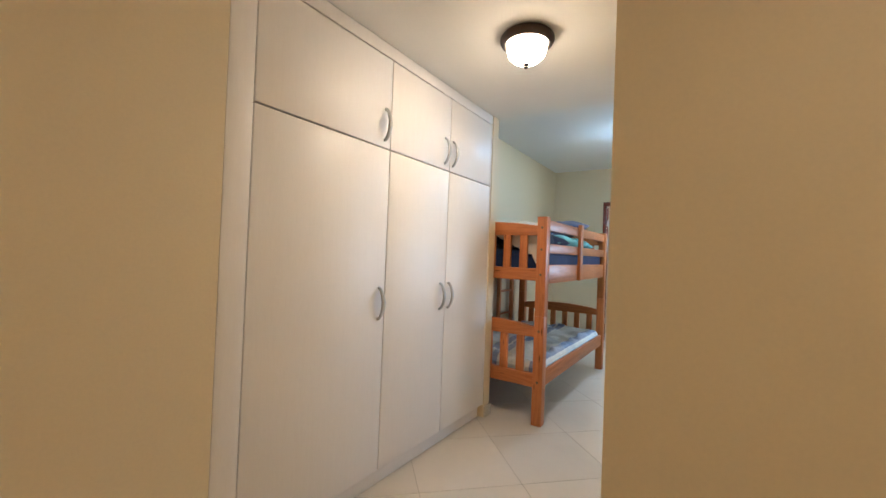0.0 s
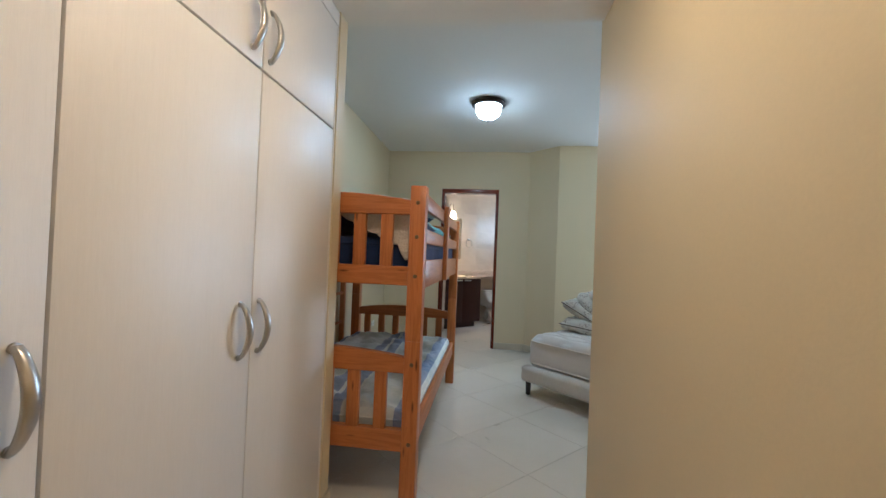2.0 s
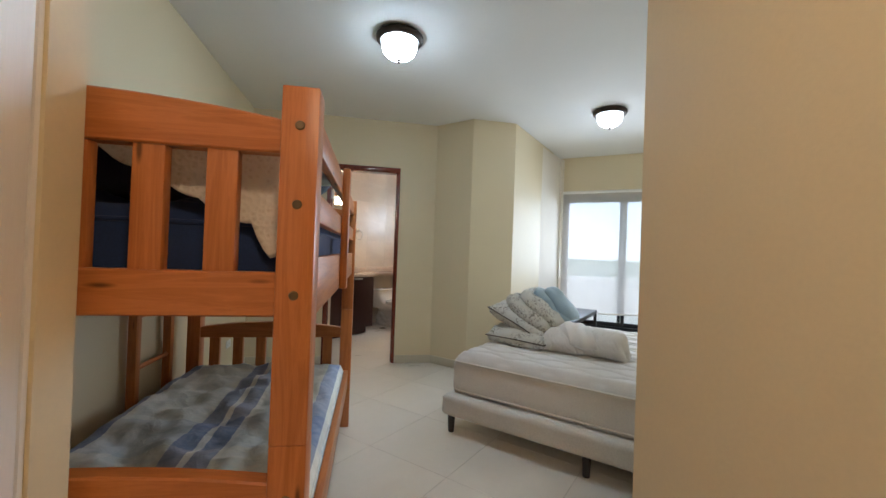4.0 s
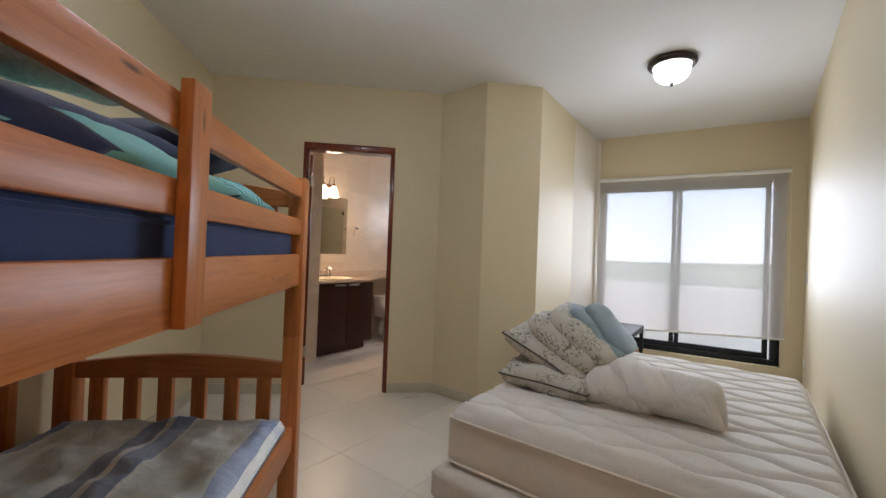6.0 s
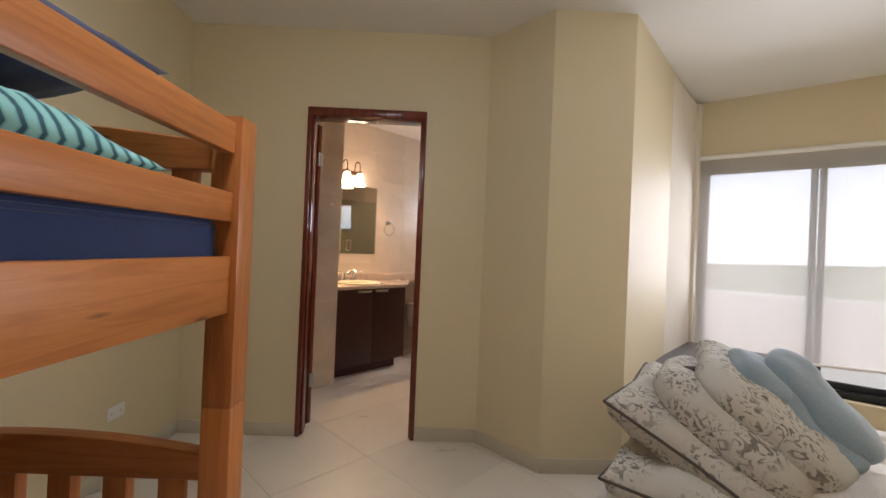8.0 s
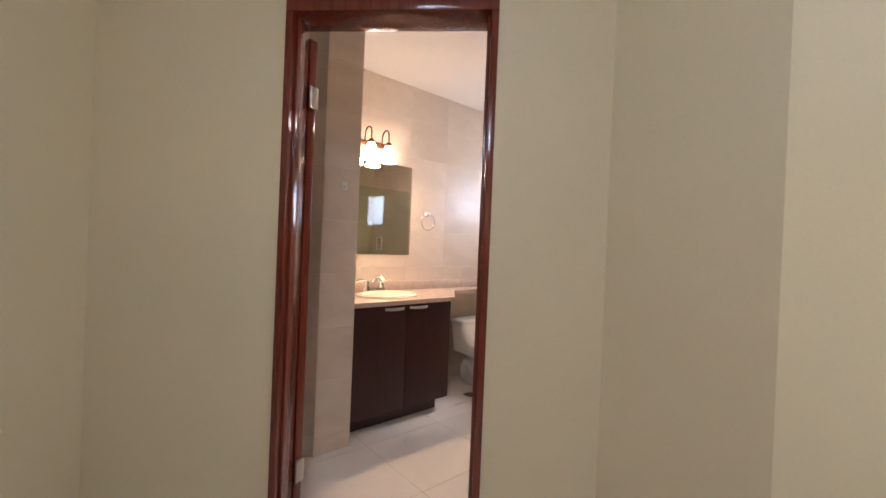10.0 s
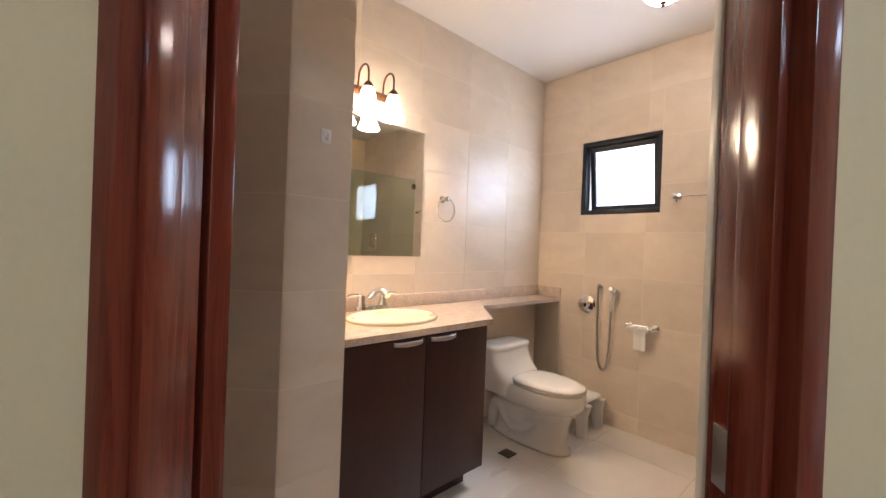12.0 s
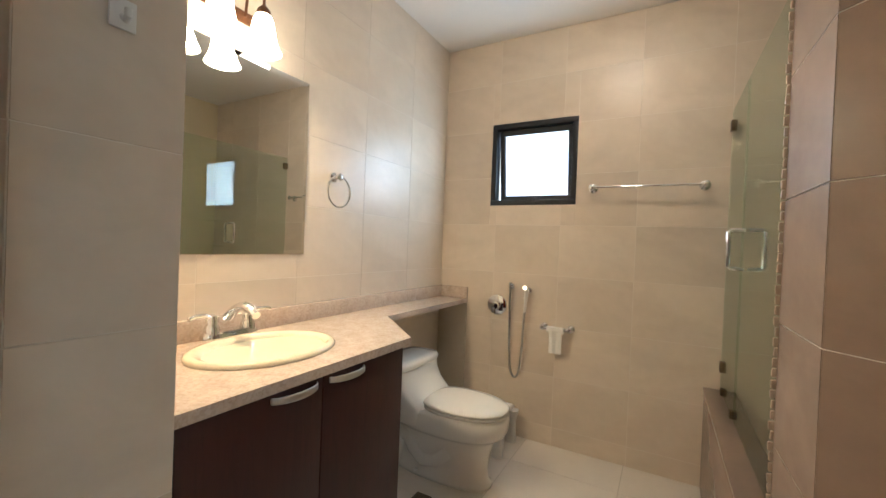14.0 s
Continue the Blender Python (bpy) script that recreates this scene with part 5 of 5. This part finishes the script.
def floor_drain():
    d = thing("floor_drain", BATH @ pose(0.906, 0.438, 0), "small square dark metal floor drain", "drain")
    part("frame", boxed(-0.042, 0.042, -0.042, 0.042, -0.004, 0.003, bevel=0.001), M["bronze"], d)
    for k in range(6):
        part("bar", boxed(-0.034, 0.034, -0.034 + 0.0125 * k, -0.027 + 0.0125 * k, 0.0032, 0.0055), M["bolt"], d)


floor_drain()


def bidet_spray():
    v = thing("mixer_valve", BACK @ pose(0.453, 0, 0.868), "round chrome mixer valve on the beige tiles", "valve")
    part("plate", lathe(bmesh.new(), [(0.0, 0.0), (0.070, 0.001), (0.068, 0.010), (0.045, 0.018), (0.0, 0.019)], 32, pose(0, 0, 0, 90), caps=False), M["chrome"], v)
    part("knob", lathe(bmesh.new(), [(0.024, 0.018), (0.024, 0.040), (0.030, 0.050), (0.026, 0.066), (0.0, 0.070)], 24, pose(0, 0, 0, 90), caps=False), M["chrome"], v)
    part("lever", tube(bmesh.new(), [(0, -0.055, 0), (0.004, -0.062, -0.03), (0.006, -0.060, -0.052)], 0.008), M["chrome"], v)
    s = thing("bidet_sprayer", BACK, "chrome hand bidet sprayer with hanging hose", "bidet sprayer")
    part("outlet", lathe(bmesh.new(), [(0.0, 0.0), (0.020, 0.001), (0.020, 0.010), (0.012, 0.014), (0.012, 0.035), (0.0, 0.040)], 20, pose(0.552, 0, 1.005, 90), caps=False), M["chrome"], s)
    part("holder", lathe(bmesh.new(), [(0.0, 0.0), (0.020, 0.001), (0.020, 0.010), (0.012, 0.014), (0.012, 0.040), (0.0, 0.045)], 20, pose(0.672, 0, 0.985, 90), caps=False), M["chrome"], s)
    h = part("handset", lathe(bmesh.new(), [(0.0, -0.12), (0.009, -0.12), (0.010, -0.06), (0.013, -0.02), (0.014, 0.02), (0.018, 0.035), (0.010, 0.045), (0.0, 0.047)], 20, pose(0.668, -0.048, 0.955, 10, 6, 0), caps=False), M["plastic"], s, "white and chrome spray handset")
    part("spray_head", lathe(bmesh.new(), [(0.0, 0.0), (0.013, 0.0), (0.017, 0.02), (0.014, 0.026), (0.0, 0.026)], 20, pose(0.664, -0.052, 1.000, 70), caps=False), M["chrome"], h)
    pts = [(0.552, -0.034, 1.03), (0.552, -0.036, 0.99), (0.554, -0.034, 0.85), (0.558, -0.032, 0.65), (0.566, -0.030, 0.50), (0.582, -0.030, 0.425), (0.606, -0.030, 0.405), (0.628, -0.030, 0.435), (0.642, -0.032, 0.52), (0.650, -0.036, 0.65), (0.656, -0.042, 0.78), (0.662, -0.046, 0.85)]
    fine = []
    for k in range(len(pts) - 1):
        for i in range(5):
            t = i / 5
            p0, p1, p2, p3 = (Vector(pts[max(0, min(len(pts) - 1, k + q))]) for q in (-1, 0, 1, 2))
            fine.append(0.5 * ((2 * p1) + (p2 - p0) * t + (2 * p0 - 5 * p1 + 4 * p2 - p3) * t * t + (3 * p1 - p0 - 3 * p2 + p3) * t ** 3))
    part("hose", tube(bmesh.new(), fine, 0.0075, 10), M["nickel"], s, "ribbed steel hose")


bidet_spray()


def paper_holder():
    p = thing("paper_holder", BACK, "chrome toilet paper holder with nearly empty roll", "paper holder")
    for b in (0.785, 0.953):
        part("post", lathe(bmesh.new(), [(0.0, 0.0), (0.024, 0.001), (0.022, 0.010), (0.012, 0.016), (0.012, 0.050), (0.017, 0.060), (0.0, 0.070)], 22, pose(b, 0, 0.765, 90), caps=False), M["chrome"], p)
    part("spindle", tube(bmesh.new(), [(0.79, -0.058, 0.762), (0.948, -0.058, 0.762)], 0.009), M["chrome"], p)
    r = thing("toilet_paper", BACK, "thin white toilet paper roll with hanging sheet", "toilet paper")
    part("roll", tube(bmesh.new(), [(0.815, -0.058, 0.758), (0.917, -0.058, 0.758)], 0.021, 24), M["paper"], r)
    bm = bmesh.new()
    rows = [[bm.verts.new((0.830 + 0.080 * i / 8, -0.058 - 0.0215 * math.cos(min(1.0, j / 4) * 1.4) - 0.003 * math.sin(i), 0.775 - 0.0165 * j)) for j in range(11)] for i in range(9)]
    for i in range(8):
        for j in range(10):
            bm.faces.new((rows[i][j], rows[i + 1][j], rows[i + 1][j + 1], rows[i][j + 1]))
    part("sheet", bm, M["paper"], r, smooth=180)


paper_holder()


def towel_bar():
    t = thing("towel_bar", BACK, "straight chrome towel bar on the beige tiles", "towel bar")
    for b in (1.05, 1.625):
        part("post", lathe(bmesh.new(), [(0.0, 0.0), (0.028, 0.001), (0.026, 0.010), (0.014, 0.016), (0.014, 0.055), (0.020, 0.066), (0.0, 0.080)], 24, pose(b, 0, 1.645, 90), caps=False), M["chrome"], t)
    part("bar", tube(bmesh.new(), [(1.055, -0.062, 1.645), (1.62, -0.062, 1.645)], 0.0075, 12), M["chrome"], t)


towel_bar()


def wall_hook():
    h = thing("wall_hook", BATH @ pose(2.265, 0.629, 1.632), "white plastic adhesive hook on the tiles", "hook")
    part("plate", boxed(-0.020, 0.020, 0.0005, 0.0060, -0.026, 0.026, bevel=0.003), M["plastic"], h)
    part("peg", tube(bmesh.new(), [(0, 0.005, -0.004), (0, 0.016, -0.012), (0, 0.023, -0.008), (0, 0.024, 0.004)], 0.006), M["plastic"], h)


wall_hook()


# ---- shower ----
def shower():
    c = single("shower_curb", boxed(0.009, 1.222, 1.662, 1.795, 0.0, 0.536, bevel=0.004), M["pier_tile"], "low brown tiled shower wall below the glass", "shower curb", kind="structure", m=BATH)
    part("cap", boxed(0.009, 1.222, 1.656, 1.800, 0.5365, 0.552, bevel=0.003), M["curb_stone"], c, "brown stone cap")
    s = thing("shower_screen", BATH, "frameless greenish glass shower screen with chrome pull handle", "shower screen")
    for a0, a1, name in ((0.012, 0.455, "fixed_panel"), (0.460, 1.205, "door")):
        p = part(name, boxed(a0, a1, 1.732, 1.742, 0.556, 2.03, bevel=0.001), M["shower_glass"], s, smooth=None)
        p.visible_shadow = False
    for z in (0.68, 1.95):
        part("clamp", boxed(0.010, 0.050, 1.724, 1.750, z - 0.028, z + 0.028, bevel=0.003), M["bolt"], s, "dark metal glass clamp")
    for a in (0.10, 0.42):
        part("clamp", boxed(a - 0.02, a + 0.02, 1.724, 1.750, 0.551, 0.585, bevel=0.003), M["bolt"], s, "dark metal glass clamp")
    for sgn in (-1, 1):
        y = 1.737 + sgn * 0.006
        pts = [(0.56, y, 1.215), (0.56, y + sgn * 0.045, 1.215), (0.56, y + sgn * 0.055, 1.225), (0.56, y + sgn * 0.055, 1.365), (0.56, y + sgn * 0.045, 1.375), (0.56, y, 1.375)]
        part("handle", tube(bmesh.new(), pts, 0.0095, 12), M["chrome"], s, "chrome D-shaped pull handle")
    h = thing("shower", BATH @ pose(0.75, 2.92, 2.0), "chrome shower head on a bent arm", "shower")
    part("arm", tube(bmesh.new(), [(0, 0, 0), (0, -0.08, 0.01), (0, -0.14, -0.03)], 0.009), M["chrome"], h)
    part("head", lathe(bmesh.new(), [(0.0, 0.02), (0.014, 0.018), (0.038, -0.02), (0.036, -0.026), (0.0, -0.026)], 24, pose(0, -0.15, -0.045, -35), caps=False), M["chrome"], h)
    for z in (1.15, 1.42):
        f = thing("corner_shelf", BATH @ pose(0.0, 2.92, z), "clear glass corner shelf in the shower", "shelf", "shower shelves")
        part("plate", prism(bmesh.new(), [(0.008, -0.008), (0.008, -0.21), (0.12, -0.17), (0.20, -0.008)], 0.0, 0.008), M["shower_glass"], f, smooth=None)


shower()


# ---- outdoors ----
single("balcony_floor", boxed(-0.6, 2.6, 0.17, 1.75, -0.1, -0.02), M["outdoor_floor"], "plain balcony floor", "floor", kind="structure", m=WINDOW_WALL, smooth=None)
single("parapet", boxed(-0.9, 3.4, 1.65, 1.80, -0.4, 0.915, bevel=0.01), M["parapet"], "white rendered balcony parapet", "parapet", kind="structure", m=WINDOW_WALL)


def landscape():
    bm = bmesh.new()
    rings = []
    radii = [0, 14, 40, 80, 150, 260, 420, 700, 1100, 1700, 2600, 4200]
    for r in radii:
        ring = []
        for k in range(96):
            t = 2 * math.pi * k / 96
            x, y = r * math.cos(t), r * math.sin(t)
            z = -6.0 + (0 if r < 100 else 0.004 * r * noise.noise(Vector((x * 0.004, y * 0.004, 0))) + (0.012 * r if 1500 < r < 3000 else 0.0) * (0.6 + noise.noise(Vector((math.cos(t) * 3, math.sin(t) * 3, 1)))))
            ring.append(bm.verts.new((x, y, z)))
        rings.append(ring)
    for a, b in zip(rings, rings[1:]):
        for k in range(96):
            j = (k + 1) % 96
            bm.faces.new((a[k], a[j], b[j], b[k]))
    bmesh.ops.remove_doubles(bm, verts=bm.verts, dist=1e-4)
    single("ground", bm, M["hills"], "green wooded country rolling to distant hills", "ground", kind="structure", smooth=180)


landscape()


# ---- floor: one sheet with square tiles at 45 degrees, last of all ----
floor = single("floor", boxed(-2.3, 3.7, -1.45, 9.9, -0.12, -0.0016), M["grout"], "pale glossy ceramic tile floor", "floor", kind="structure", smooth=None)
PITCH = 0.5900
floor_piece = mesh_of("tile", boxed(0.0016, PITCH - 0.0016, 0.0016, PITCH - 0.0016, -0.0055, 0.0, bevel=0.0010), M["floor_tile"], None)
for i in range(-14, 16):
    for j in range(-12, 16):
        s, d = 1.53 + i * PITCH * R2, 3.845 + j * PITCH * R2
        x, y = (s - d) / 2, (s + d) / 2
        cx, cy = x, y + PITCH / R2
        hall = -1.8 < cx < 1.8 and -1.7 < cy < 3.2
        room = -2.4 < cx < 3.7 and 2.8 < cy < 7.7 and -0.3 + cx * 0.983 + 2.5 < cy and cx * 0.616 + cy * 0.788 < 7.55
        bath = cy >= 6.3 and -0.3 < (9.47 - cx - cy) / R2 + 0.3 < 3.6 and (9.83 - cy + cx) / R2 > -0.3 and (9.83 - cy + cx) / R2 < 3.1
        if hall or room or bath:
            piece("tile", floor_piece, floor, pose(x, y, 0, 0, 0, 45))

# ---- wall tiles of the bath ----
tiled(wall_bath_window, pose(0, TILE_T, 0), 2.92, BATH_H, 0.415 - TILE_W, [BWIN])
tiled(wall_bath_mirror, pose(2.16, -TILE_T, 0, 0, 0, 180), 2.16, BATH_H, 2.16 - 0.900 - 2 * TILE_W)
tiled(wall_bath_niche, BATH @ pose(2.394, 0.629 - TILE_T, 0, 0, 0, 180), 0.234, BATH_H)
tiled(wall_bath_niche, BATH @ pose(2.16 + TILE_T, 0.629, 0, 0, 0, -90), 0.62, BATH_H)
tiled(wall_bath_niche, pose(-2.04, 7.512 + TILE_T, 0), 0.612, BATH_H, 0.612 - 2 * TILE_W)
tiled(wall_bath_door, pose(DOOR_L - 0.002, 6.802, 0, 0, 0, 180), 0.776, BATH_H)
tiled(wall_bath_door, pose(-0.061, 6.802, 0, 0, 0, 180), 0.407, BATH_H)
tiled(wall_bath_pier, pose(-0.06 + TILE_T, 7.34, 0, 0, 0, -90), 0.53, BATH_H, material=M["pier_tile"])
tiled(wall_bath_pier, BATH @ pose(1.225, 1.718 + TILE_T, 0), 0.325, BATH_H, 0.325 - TILE_W, material=M["pier_tile"])
tiled(wall_shower_side, pose(1.458, 2.92, 0, 0, 0, -90), 1.07, BATH_H)
tiled(wall_shower_end, pose(0, 2.928, 0), 1.45, BATH_H)

# the glossy uneven mosaic edge of the pier
mosaic = mesh_of("mosaic_piece", boxed(0.0, 0.028, -0.010, 0.0, 0.0015, 0.0265, bevel=0.004), M["mosaic"], 40)
for k in range(95):
    piece("mosaic_piece", mosaic, wall_bath_pier, BATH @ pose(1.2245, 1.735 + 0.004 * random.random(), 0.02 + 0.028 * k, random.uniform(-5, 5), random.uniform(-4, 4), -90 + random.uniform(-9, 9)))
